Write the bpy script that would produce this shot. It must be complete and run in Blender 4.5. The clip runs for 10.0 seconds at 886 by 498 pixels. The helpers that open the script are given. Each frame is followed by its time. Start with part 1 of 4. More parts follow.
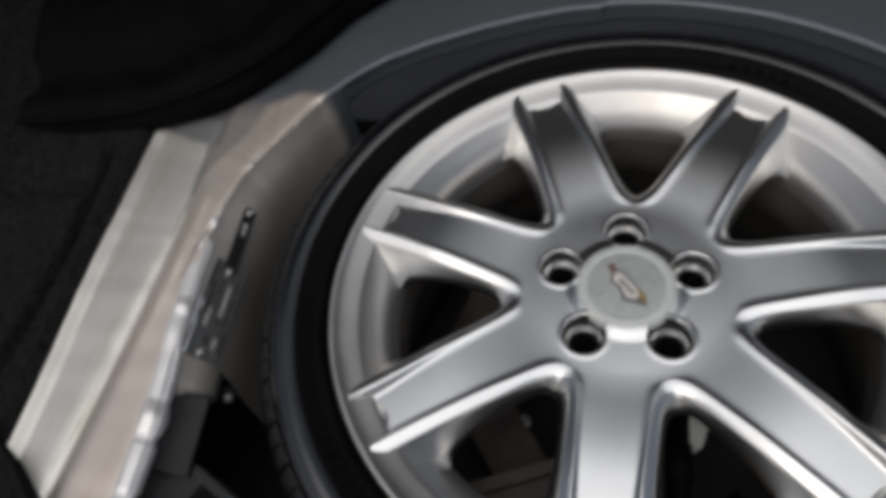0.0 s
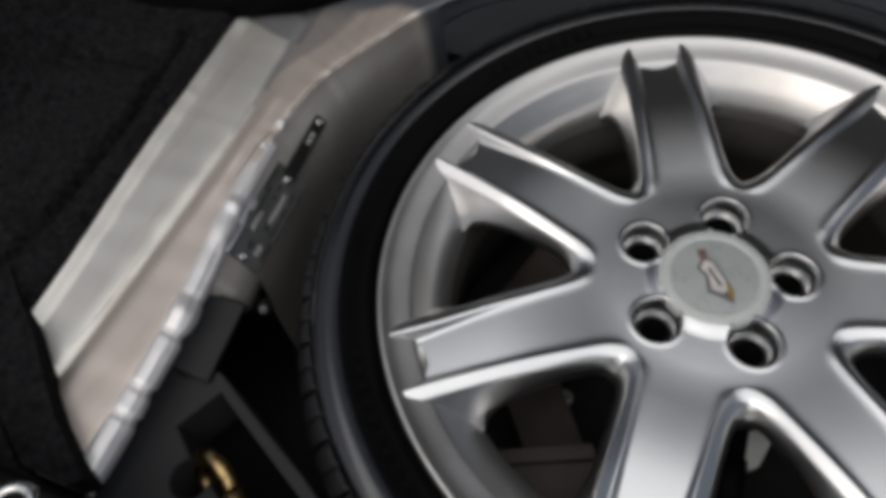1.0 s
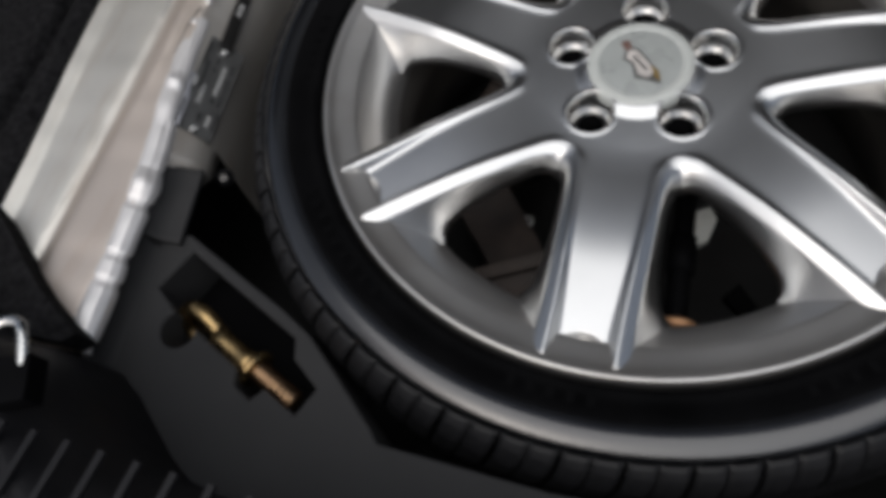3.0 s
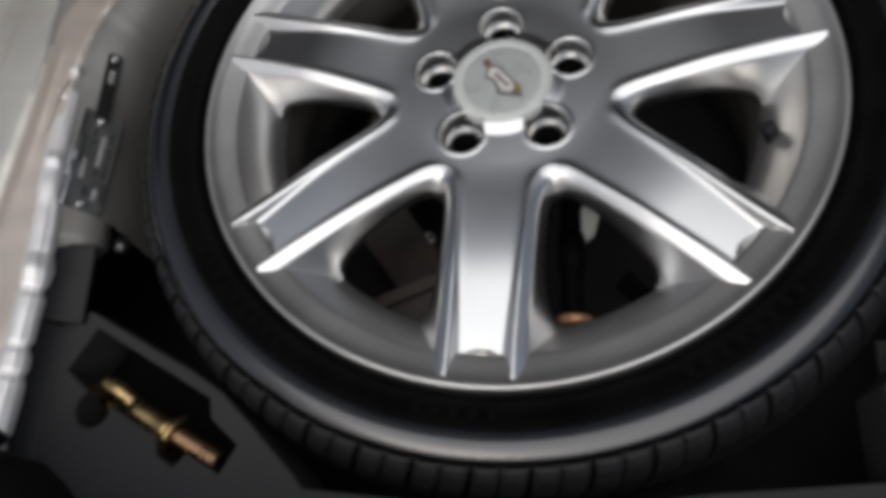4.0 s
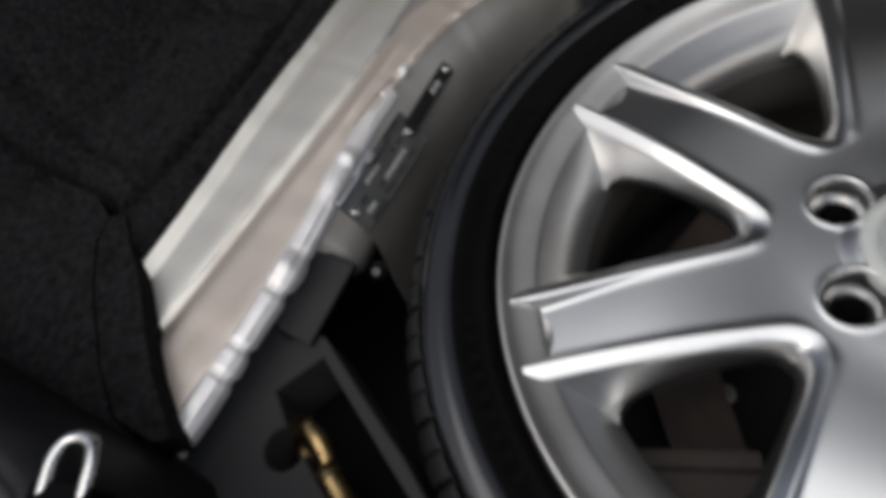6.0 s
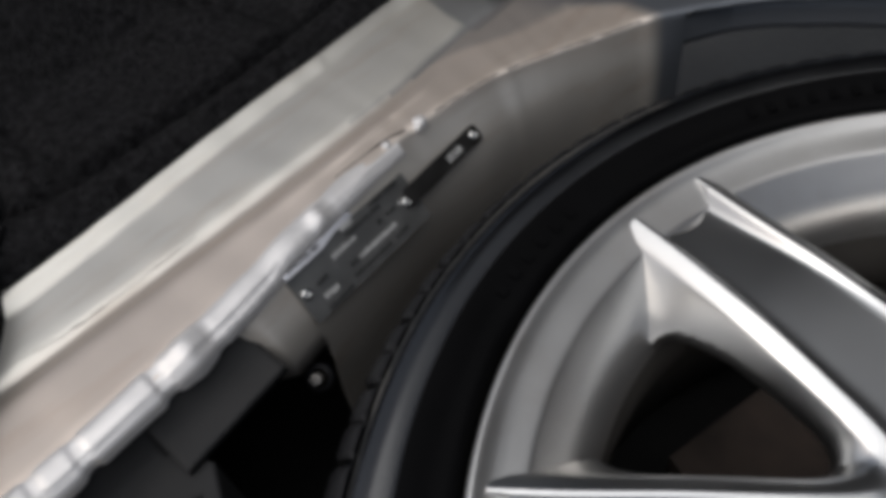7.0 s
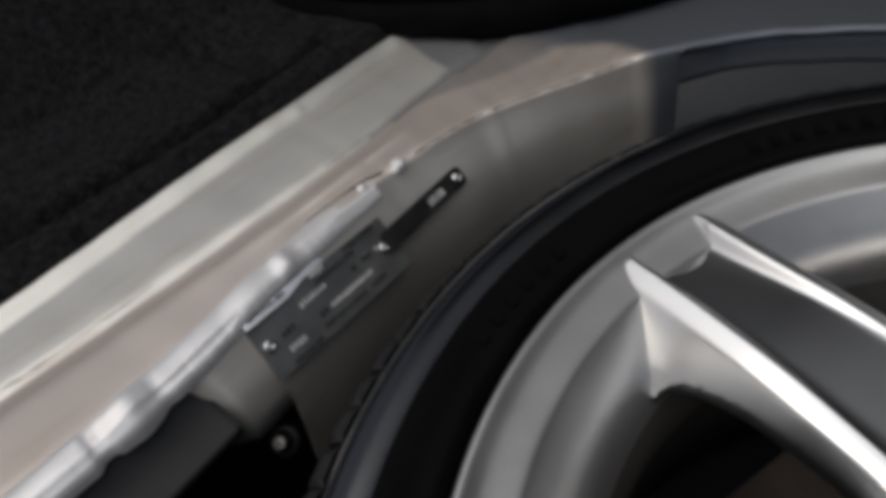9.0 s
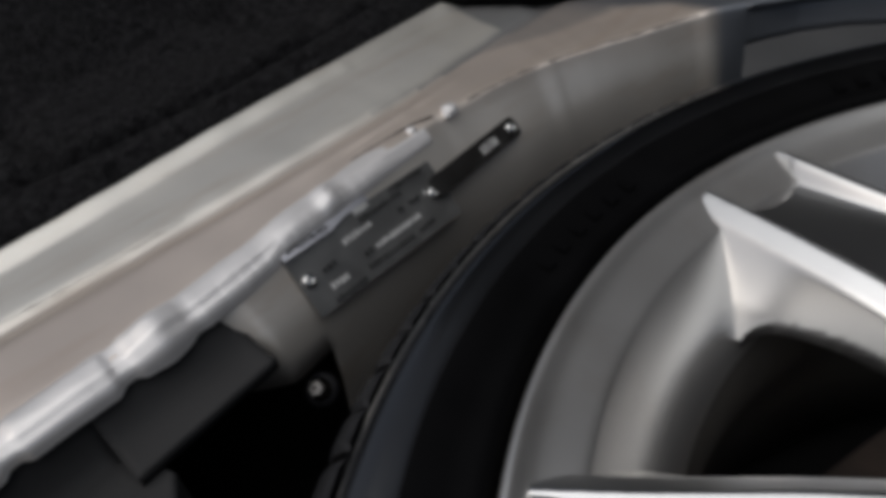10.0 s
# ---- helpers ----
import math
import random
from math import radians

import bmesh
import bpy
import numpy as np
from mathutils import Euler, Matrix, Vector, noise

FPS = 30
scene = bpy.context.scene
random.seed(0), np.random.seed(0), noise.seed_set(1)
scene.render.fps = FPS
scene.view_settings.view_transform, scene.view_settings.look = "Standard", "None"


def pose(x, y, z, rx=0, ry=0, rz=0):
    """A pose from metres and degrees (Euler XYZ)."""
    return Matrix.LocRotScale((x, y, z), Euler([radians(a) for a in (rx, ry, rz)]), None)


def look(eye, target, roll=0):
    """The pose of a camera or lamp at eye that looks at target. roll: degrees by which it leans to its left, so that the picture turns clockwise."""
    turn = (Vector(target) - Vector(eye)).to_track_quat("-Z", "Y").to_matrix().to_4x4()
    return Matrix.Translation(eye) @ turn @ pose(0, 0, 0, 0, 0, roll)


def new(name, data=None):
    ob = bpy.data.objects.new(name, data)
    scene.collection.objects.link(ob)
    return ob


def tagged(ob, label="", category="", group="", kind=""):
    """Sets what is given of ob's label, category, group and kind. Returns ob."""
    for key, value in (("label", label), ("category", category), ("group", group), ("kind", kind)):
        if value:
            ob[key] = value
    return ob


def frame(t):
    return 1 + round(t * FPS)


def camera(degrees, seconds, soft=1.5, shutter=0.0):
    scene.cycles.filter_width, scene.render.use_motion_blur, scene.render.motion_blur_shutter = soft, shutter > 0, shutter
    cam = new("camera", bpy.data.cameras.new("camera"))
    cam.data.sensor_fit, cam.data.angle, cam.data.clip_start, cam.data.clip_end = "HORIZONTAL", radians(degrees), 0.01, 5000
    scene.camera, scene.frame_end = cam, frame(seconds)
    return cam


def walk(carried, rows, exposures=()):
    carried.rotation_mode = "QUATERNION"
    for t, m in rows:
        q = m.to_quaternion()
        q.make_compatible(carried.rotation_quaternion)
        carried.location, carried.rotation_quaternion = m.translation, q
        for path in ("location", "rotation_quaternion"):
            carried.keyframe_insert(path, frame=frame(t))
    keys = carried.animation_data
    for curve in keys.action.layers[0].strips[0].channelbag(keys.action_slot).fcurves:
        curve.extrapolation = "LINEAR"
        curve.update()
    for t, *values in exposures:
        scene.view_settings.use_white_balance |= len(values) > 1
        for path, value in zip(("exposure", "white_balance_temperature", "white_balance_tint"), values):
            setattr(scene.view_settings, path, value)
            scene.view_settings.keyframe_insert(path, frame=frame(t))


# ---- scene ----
FACE = 0.22   # height of the wheel's outer face above the floor of the well
cam = camera(64.1, 10.0, soft=5.5, shutter=0.5)
PATH = [
    (0.0, 0.0028, -0.2937, 0.4781, 34.57, 9.43, 13.01),
    (0.5, -0.0170, -0.2951, 0.4498, 32.64, 7.64, 21.01),
    (1.0, -0.0269, -0.2844, 0.4357, 32.61, 6.12, 24.36),
    (1.5, -0.0309, -0.2811, 0.4270, 33.93, 6.11, 25.15),
    (2.0, -0.0266, -0.2879, 0.4294, 32.61, 7.14, 23.77),
    (2.5, -0.0007, -0.3320, 0.4196, 29.02, 8.96, 19.65),
    (2.7, 0.0128, -0.3490, 0.4110, 27.61, 9.83, 18.30),
    (3.8, 0.0612, -0.3343, 0.4273, 24.14, 10.91, 7.82),
    (4.0, 0.0701, -0.3253, 0.4314, 23.74, 10.71, 5.73),
    (4.5, 0.0973, -0.3063, 0.4356, 24.00, 9.85, 4.11),
    (5.0, 0.0632, -0.3029, 0.4280, 25.41, 10.93, 9.17),
    (5.5, 0.0060, -0.3079, 0.4118, 27.43, 14.54, 20.84),
    (6.0, -0.0290, -0.2666, 0.3598, 33.95, 15.63, 32.68),
    (6.2, -0.0468, -0.2380, 0.3381, 35.67, 14.54, 36.91),
    (7.3, -0.1053, -0.1873, 0.2556, 43.06, 6.38, 43.54),
    (7.5, -0.1022, -0.1827, 0.2527, 43.86, 6.35, 43.30),
    (8.0, -0.0989, -0.1771, 0.2442, 44.38, 7.05, 42.58),
    (8.5, -0.0987, -0.1700, 0.2349, 46.51, 8.76, 43.36),
    (9.0, -0.0984, -0.1759, 0.2325, 47.49, 9.00, 43.70),
    (9.5, -0.0955, -0.1887, 0.2264, 45.81, 8.59, 43.61),
    (10.0, -0.1038, -0.2006, 0.1760, 52.38, 9.51, 46.21),
]
walk(cam, [(t, pose(x, y, z + FACE, a, b, c)) for t, x, y, z, a, b, c in PATH],
     exposures=[(0.0, -0.18), (1.0, -0.25), (2.5, 0.09), (4.5, 0.06), (5.0, 0.0), (6.0, 0.03), (8.0, -0.17), (10.0, -0.22)])

# ---- light: overcast daylight through the open tailgate ----
world = bpy.data.worlds.new("sky")
scene.world = world
world.use_nodes = True
wn = world.node_tree.nodes
wl = world.node_tree.links
sky = wn.new("ShaderNodeTexSky")
sky.sky_type = 'NISHITA'
sky.sun_disc = False
sky.sun_elevation = radians(50)
sky.sun_rotation = radians(200)
sky.air_density = 1.0
sky.dust_density = 4.0
wn["Background"].inputs["Strength"].default_value = 0.075
haze = wn.new("ShaderNodeHueSaturation")
haze.inputs["Saturation"].default_value = 0.6
wl.new(sky.outputs["Color"], haze.inputs["Color"])
wl.new(haze.outputs["Color"], wn["Background"].inputs["Color"])
sun_data = bpy.data.lights.new("sun", "SUN")
sun_data.energy = 1.5
sun_data.angle = radians(77)
sun_data.color = (1.0, 0.99, 0.98)
sun = new("sun", sun_data)
sun.matrix_world = look((0.12, -0.26, 1.15), (0, 0, 0))


# ---- materials ----
def material(name, color, rough=0.5, metal=0.0, vary=0.15, scale=20.0, bump=0.0, bump_scale=200.0, bump_dist=0.001,
             coat=0.0, spec=0.5, stain=None, stain_scale=6.0, stain_amount=0.5, rough_vary=0.1, stretch=None):
    m = bpy.data.materials.new(name)
    m.use_nodes = True
    n, l = m.node_tree.nodes, m.node_tree.links
    b = n["Principled BSDF"]
    tc = n.new("ShaderNodeTexCoord")
    big = n.new("ShaderNodeTexNoise")
    big.inputs["Scale"].default_value = scale
    big.inputs["Detail"].default_value = 6
    l.new(tc.outputs["Object"], big.inputs["Vector"])
    ramp = n.new("ShaderNodeMapRange")
    ramp.inputs["From Min"].default_value, ramp.inputs["From Max"].default_value = 0.3, 0.7
    ramp.inputs["To Min"].default_value, ramp.inputs["To Max"].default_value = 1 - vary, 1 + vary
    l.new(big.outputs["Fac"], ramp.inputs["Value"])
    mul = n.new("ShaderNodeMix")
    mul.data_type, mul.blend_type = 'RGBA', 'MULTIPLY'
    mul.inputs["Factor"].default_value = 1.0
    mul.inputs["A"].default_value = (*color, 1)
    l.new(ramp.outputs["Result"], mul.inputs["B"])
    out = mul.outputs["Result"]
    if stain:
        st = n.new("ShaderNodeTexNoise")
        st.inputs["Scale"].default_value = stain_scale
        st.inputs["Detail"].default_value = 8
        st.inputs["Roughness"].default_value = 0.65
        if stretch:
            mp = n.new("ShaderNodeMapping")
            mp.inputs["Scale"].default_value = stretch
            mp.inputs["Rotation"].default_value = (0, 0, radians(-9))
            l.new(tc.outputs["Object"], mp.inputs["Vector"])
            l.new(mp.outputs["Vector"], st.inputs["Vector"])
        else:
            l.new(tc.outputs["Object"], st.inputs["Vector"])
        sr = n.new("ShaderNodeMapRange")
        sr.inputs["From Min"].default_value, sr.inputs["From Max"].default_value = 0.5, 0.72
        sr.inputs["To Max"].default_value = stain_amount
        l.new(st.outputs["Fac"], sr.inputs["Value"])
        mx = n.new("ShaderNodeMix")
        mx.data_type = 'RGBA'
        mx.inputs["B"].default_value = (*stain, 1)
        l.new(sr.outputs["Result"], mx.inputs["Factor"])
        l.new(out, mx.inputs["A"])
        out = mx.outputs["Result"]
    l.new(out, b.inputs["Base Color"])
    rr = n.new("ShaderNodeMapRange")
    rr.inputs["From Min"].default_value, rr.inputs["From Max"].default_value = 0.3, 0.7
    rr.inputs["To Min"].default_value, rr.inputs["To Max"].default_value = max(rough - rough_vary, 0.03), rough + rough_vary
    l.new(big.outputs["Fac"], rr.inputs["Value"])
    l.new(rr.outputs["Result"], b.inputs["Roughness"])
    b.inputs["Metallic"].default_value = metal
    b.inputs["Specular IOR Level"].default_value = spec
    b.inputs["Coat Weight"].default_value = coat
    b.inputs["Coat Roughness"].default_value = 0.12
    if bump:
        fine = n.new("ShaderNodeTexNoise")
        fine.inputs["Scale"].default_value = bump_scale
        fine.inputs["Detail"].default_value = 4
        l.new(tc.outputs["Object"], fine.inputs["Vector"])
        bp = n.new("ShaderNodeBump")
        bp.inputs["Strength"].default_value = bump
        bp.inputs["Distance"].default_value = bump_dist
        l.new(fine.outputs["Fac"], bp.inputs["Height"])
        l.new(bp.outputs["Normal"], b.inputs["Normal"])
    return m


ALLOY = material("silver_alloy_paint", (0.70, 0.70, 0.695), 0.285, 1.0, 0.05, 14, rough_vary=0.012)
DUSTY = material("alloy_with_brake_dust", (0.57, 0.56, 0.545), 0.31, 0.85, 0.07, 14, 0.08, 900, 0.0004, stain=(0.34, 0.28, 0.23), stain_scale=9, stain_amount=0.35, rough_vary=0.03)
DARK_DUST = material("dark_dusty_alloy", (0.13, 0.122, 0.112), 0.5, 0.4, 0.12, 16, 0.2, 300, 0.0006, stain=(0.08, 0.062, 0.05), stain_scale=11, stain_amount=0.5)
TREAD = material("dusty_tread_rubber", (0.011, 0.0112, 0.0125), 0.5, 0, 0.4, 40, 0.3, 400, 0.0008, spec=0.3)
RUBBER = material("tyre_rubber", (0.0020, 0.0020, 0.0023), 0.5, 0, 0.3, 25, 0.25, 500, 0.0006, spec=0.07, stain=(0.005, 0.0048, 0.0045), stain_scale=14, stain_amount=0.2)
SHOULDER = material("smooth_shoulder_rubber", (0.0035, 0.0038, 0.0046), 0.24, 0, 0.2, 25, 0.06, 300, 0.0005, spec=1.0, coat=0.65, rough_vary=0.03)
PAINT = material("champagne_silver_paint", (0.74, 0.715, 0.66), 0.40, 0.68, 0.07, 9, 0.06, 60, 0.001, stain=(0.58, 0.49, 0.40), stain_scale=1.0, stain_amount=0.6, rough_vary=0.06, stretch=(45, 7, 45))


def tone_layers(m, color, metal, tinge):
    """Blue-grey where the sheet's own layer says so, and a pinkish tinge on the strip beside the seam."""
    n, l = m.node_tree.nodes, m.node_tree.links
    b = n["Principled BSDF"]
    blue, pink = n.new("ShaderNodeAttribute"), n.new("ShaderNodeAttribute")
    blue.attribute_name, pink.attribute_name = "blue_grey", "pink_tinge"
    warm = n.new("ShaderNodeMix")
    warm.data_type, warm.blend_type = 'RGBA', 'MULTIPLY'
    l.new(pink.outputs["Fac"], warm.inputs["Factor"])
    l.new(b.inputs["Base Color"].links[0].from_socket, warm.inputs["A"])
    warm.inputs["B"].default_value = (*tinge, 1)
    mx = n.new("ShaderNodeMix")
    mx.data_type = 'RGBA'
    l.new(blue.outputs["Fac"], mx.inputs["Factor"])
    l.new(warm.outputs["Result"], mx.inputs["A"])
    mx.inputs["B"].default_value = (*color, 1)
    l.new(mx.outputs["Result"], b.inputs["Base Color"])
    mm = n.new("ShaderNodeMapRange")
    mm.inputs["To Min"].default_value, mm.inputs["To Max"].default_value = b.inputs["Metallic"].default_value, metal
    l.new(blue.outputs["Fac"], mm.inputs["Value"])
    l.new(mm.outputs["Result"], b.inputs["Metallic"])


tone_layers(PAINT, (0.135, 0.147, 0.166), 0.5, (0.96, 0.87, 0.835))
SEALER = material("painted_seam_sealer", (0.82, 0.80, 0.79), 0.40, 0.45, 0.06, 40, 0.10, 90, 0.002)
CARPET = material("black_carpet_felt", (0.018, 0.0178, 0.019), 0.97, 0, 0.6, 190, 1.0, 420, 0.006, spec=0.05, stain=(0.02, 0.02, 0.02), stain_scale=30, stain_amount=0.4, rough_vary=0.03)
FOAM = material("charcoal_foam_tray", (0.035, 0.035, 0.036), 0.8, 0, 0.12, 30, 0.4, 700, 0.0006, spec=0.2)
DARK = material("dark_recess_and_panel_end", (0.02, 0.02, 0.02), 0.85, 0, 0.2, 30, 0.3, 500, 0.0006)
PLASTIC = material("black_grained_plastic", (0.011, 0.011, 0.0125), 0.45, 0, 0.2, 30, 0.35, 1100, 0.0004, spec=0.2)
GREYPLASTIC = material("grey_grained_plastic", (0.04, 0.04, 0.041), 0.6, 0, 0.15, 20, 0.4, 900, 0.0004, spec=0.3)
BRASS = material("yellow_zinc_plating", (0.46, 0.32, 0.15), 0.28, 1.0, 0.35, 60, 0.1, 300, 0.0004, stain=(0.3, 0.16, 0.08), stain_scale=50, stain_amount=0.5)
COPPERY = material("worn_brown_zinc", (0.30, 0.19, 0.11), 0.32, 1.0, 0.35, 60, 0.1, 300, 0.0004, stain=(0.16, 0.09, 0.06), stain_scale=60, stain_amount=0.6)
STEEL = material("bright_zinc_steel", (0.65, 0.65, 0.64), 0.25, 1.0, 0.1, 60)
DULL = material("dull_zinc_steel", (0.13, 0.125, 0.12), 0.35, 1.0, 0.2, 60)
PLATE = material("dull_aluminium_plate", (0.20, 0.20, 0.195), 0.42, 0.7, 0.1, 60, 0.1, 300, 0.0003)
GLARE_TIN = material("aluminium_with_sky_glare", (0.62, 0.62, 0.66), 0.35, 0.9, 0.1, 60, 0.1, 300, 0.0003)
TAG = material("black_enamel_tag", (0.014, 0.013, 0.012), 0.35, 0, 0.2, 80)
INK = material("dark_print", (0.025, 0.025, 0.025), 0.6, 0, 0.1, 80)
PUNCH = material("bright_punched_metal", (0.62, 0.62, 0.61), 0.4, 0.1, 0.1, 80)
CAPMAT = material("milky_translucent_plastic", (0.50, 0.52, 0.50), 0.32, 0, 0.05, 60, stain=(0.5, 0.5, 0.47), stain_scale=40, stain_amount=0.3)
CAPDISC = material("frosted_grey_disc", (0.37, 0.39, 0.38), 0.3, 0.1, 0.08, 50)
VINYL_AND_SHADE = material("black_vinyl_and_shade", (0.003, 0.003, 0.0035), 0.6, 0, 0.3, 30, 0.3, 400, 0.0006, spec=0.04)
EMBLEM = material("worn_silver_emblem", (0.62, 0.58, 0.55), 0.35, 0.2, 0.2, 120)
SEAM = material("dark_brown_seam_gap", (0.05, 0.035, 0.028), 0.8, 0, 0.3, 60)
RED = material("worn_red_enamel", (0.16, 0.09, 0.075), 0.4, 0, 0.2, 80)
GOLD = material("worn_gold_enamel", (0.40, 0.27, 0.09), 0.35, 0.7, 0.2, 80)
WELL = material("near_black_well", (0.005, 0.0048, 0.0046), 0.7, 0, 0.3, 15, 0.4, 120, 0.002)
RUST = material("brown_surface_rust", (0.046, 0.034, 0.028), 0.65, 0.1, 0.6, 25, 0.5, 150, 0.001)
COPPER = material("orange_copper_ring", (0.70, 0.38, 0.20), 0.4, 0.5, 0.2, 60)
ASPHALT = material("asphalt", (0.05, 0.05, 0.05), 0.9, 0, 0.3, 3, 0.5, 60, 0.01)
BLOCKER = material("dark_light_blocker", (0.015, 0.015, 0.015), 0.9, 0, 0.2, 8, 0.3, 300, 0.001)


# ---- mesh helpers ----
def mesh_of(name, verts, faces, mat, smooth=True):
    me = bpy.data.meshes.new(name)
    me.from_pydata([tuple(map(float, v)) for v in verts], [], [tuple(map(int, f)) for f in faces])
    me.materials.append(mat)
    if smooth:
        me.polygons.foreach_set("use_smooth", [True] * len(me.polygons))
    me.update()
    return me


def part(name, me, parent=None, label=""):
    ob = new(name, me)
    if parent:
        ob.parent = parent
    if label:
        ob["label"] = label
    return ob


def thicken(ob, t, flip=True):
    """Give a sheet its thickness, behind the side that is seen."""
    if flip:
        ob.data.flip_normals()
    m = ob.modifiers.new("thickness", 'SOLIDIFY')
    m.thickness, m.offset, m.use_rim = t, -1.0, True
    return ob


def finish(bm, name, mat, smooth=False, bevel=0.0, seg=2):
    if bevel:
        bmesh.ops.bevel(bm, geom=[e for e in bm.edges if e.is_manifold and e.calc_face_angle(0) > 0.5], offset=bevel, segments=seg, affect='EDGES', profile=0.6)
    bmesh.ops.recalc_face_normals(bm, faces=bm.faces)
    me = bpy.data.meshes.new(name)
    bm.to_mesh(me)
    bm.free()
    me.materials.append(mat)
    if smooth:
        me.polygons.foreach_set("use_smooth", [True] * len(me.polygons))
    return me


def grid_faces(rows, cols, close=False):
    return [(i * cols + j, i * cols + (j + 1) % cols, (i + 1) * cols + (j + 1) % cols, (i + 1) * cols + j)
            for i in range(rows - 1) for j in range(cols if close else cols - 1)]


def spline(points, n):
    """n even samples of a smooth curve through the points."""
    p = np.array(points, float)
    p = np.vstack([2 * p[0] - p[1], p, 2 * p[-1] - p[-2]])
    out = []
    for u in np.linspace(0, len(points) - 1 - 1e-9, n):
        i, f = int(u), u - int(u)
        a, b, c, d = p[i:i + 4]
        out.append(0.5 * (2 * b + (c - a) * f + (2 * a - 5 * b + 4 * c - d) * f * f + (3 * b - a - 3 * c + d) * f ** 3))
    return np.array(out)


def lathe(profile, n, name, mat, smooth=True):
    v, rows = [], len(profile)
    for r, z in profile:
        for k in range(n):
            a = 2 * math.pi * k / n
            v.append((r * math.cos(a), r * math.sin(a), z))
    f = [tuple(reversed(q)) for q in grid_faces(rows, n, True)]
    return mesh_of(name, v, f, mat, smooth)


def tube(points, radius, name, mat, n=12, cap=True):
    """A round bar along the points; radius is one number or one for each point."""
    p = [Vector(q) for q in points]
    rad = radius if hasattr(radius, "__len__") else [radius] * len(p)
    v, side = [], None
    for i, q in enumerate(p):
        t = (p[min(i + 1, len(p) - 1)] - p[max(i - 1, 0)]).normalized()
        if side is None:
            side = t.orthogonal().normalized()
        side = (side - t * side.dot(t)).normalized()
        up = t.cross(side)
        for k in range(n):
            a = 2 * math.pi * k / n
            v.append(q + rad[i] * (math.cos(a) * side + math.sin(a) * up))
    f = grid_faces(len(p), n, True)
    if cap:
        f += [tuple(reversed(range(n))), tuple(range((len(p) - 1) * n, len(p) * n))]
    return mesh_of(name, v, f, mat)


def prism(outline, z0, z1, name, mat, bevel=0.0, seg=2):
    bm = bmesh.new()
    lo = [bm.verts.new((x, y, z0)) for x, y in outline]
    hi = [bm.verts.new((x, y, z1)) for x, y in outline]
    bm.faces.new(hi)
    bm.faces.new(lo[::-1])
    for i in range(len(lo)):
        j = (i + 1) % len(lo)
        bm.faces.new((lo[i], lo[j], hi[j], hi[i]))
    return finish(bm, name, mat, bevel=bevel, seg=seg)


def box(sx, sy, sz, name, mat, bevel=0.0):
    return prism([(-sx / 2, -sy / 2), (sx / 2, -sy / 2), (sx / 2, sy / 2), (-sx / 2, sy / 2)], -sz / 2, sz / 2, name, mat, bevel)


def thing(name, m, label, category, group="", kind=""):
    ob = new(name)
    ob.matrix_world = m
    return tagged(ob, label, category, group, kind)


def smooth01(x):
    x = np.clip(x, 0, 1)
    return x * x * (3 - 2 * x)


# ---- the spare wheel ----
wheel = thing("spare_wheel", pose(0, 0, FACE), "silver seven-spoke alloy spare wheel with black tyre in the well", "wheel")

# rim: lip, dished ring, barrel
RIM = [(0.2375, -0.014), (0.2366, -0.004), (0.2360, 0.0004), (0.2351, 0.0021), (0.2340, 0.0026), (0.2326, 0.0022), (0.2308, 0.0010), (0.2288, -0.0006), (0.2258, -0.0019),
       (0.2220, -0.0030), (0.2185, -0.0040), (0.2150, -0.0049), (0.2130, -0.0055), (0.2122, -0.0060), (0.2112, -0.0070),
       (0.2094, -0.0088), (0.2068, -0.0115), (0.2034, -0.0150), (0.2000, -0.0185), (0.1968, -0.0223), (0.1936, -0.0269), (0.1908, -0.0322), (0.1888, -0.0378), (0.1876, -0.0440)]
# the dusty barrel below the rim's dish, much darker than the dish
BARREL = [(0.1877, -0.0435), (0.1869, -0.058), (0.1870, -0.072), (0.1880, -0.085), (0.1920, -0.096), (0.2000, -0.112), (0.205, -0.140), (0.206, -0.19), (0.226, -0.197), (0.230, -0.204)]

HALF = math.pi / 7


# half width of a window between two spokes, by radius: at its crest, and at its lower edge
CREST = [(0.081, 0.0), (0.0817, 0.0035), (0.083, 0.0064), (0.0855, 0.0095), (0.090, 0.0130), (0.098, 0.0180), (0.115, 0.0268), (0.135, 0.0368), (0.160, 0.0488), (0.180, 0.0584), (0.200, 0.0678), (0.2265, 0.0795), (0.24, 0.0855)]
HOLE = [(0.1000, 0.0), (0.1005, 0.0030), (0.1020, 0.0058), (0.1050, 0.0088), (0.1100, 0.0122), (0.1180, 0.0163), (0.1300, 0.0220), (0.1500, 0.0302), (0.1650, 0.0352), (0.1750, 0.0376), (0.1820, 0.0376), (0.1866, 0.0352), (0.1892, 0.0300), (0.1912, 0.0200), (0.1917, 0.0)]


def hub_base(r):
    return -0.0072 + 0.0067 * smooth01((r - 0.070) / 0.095)


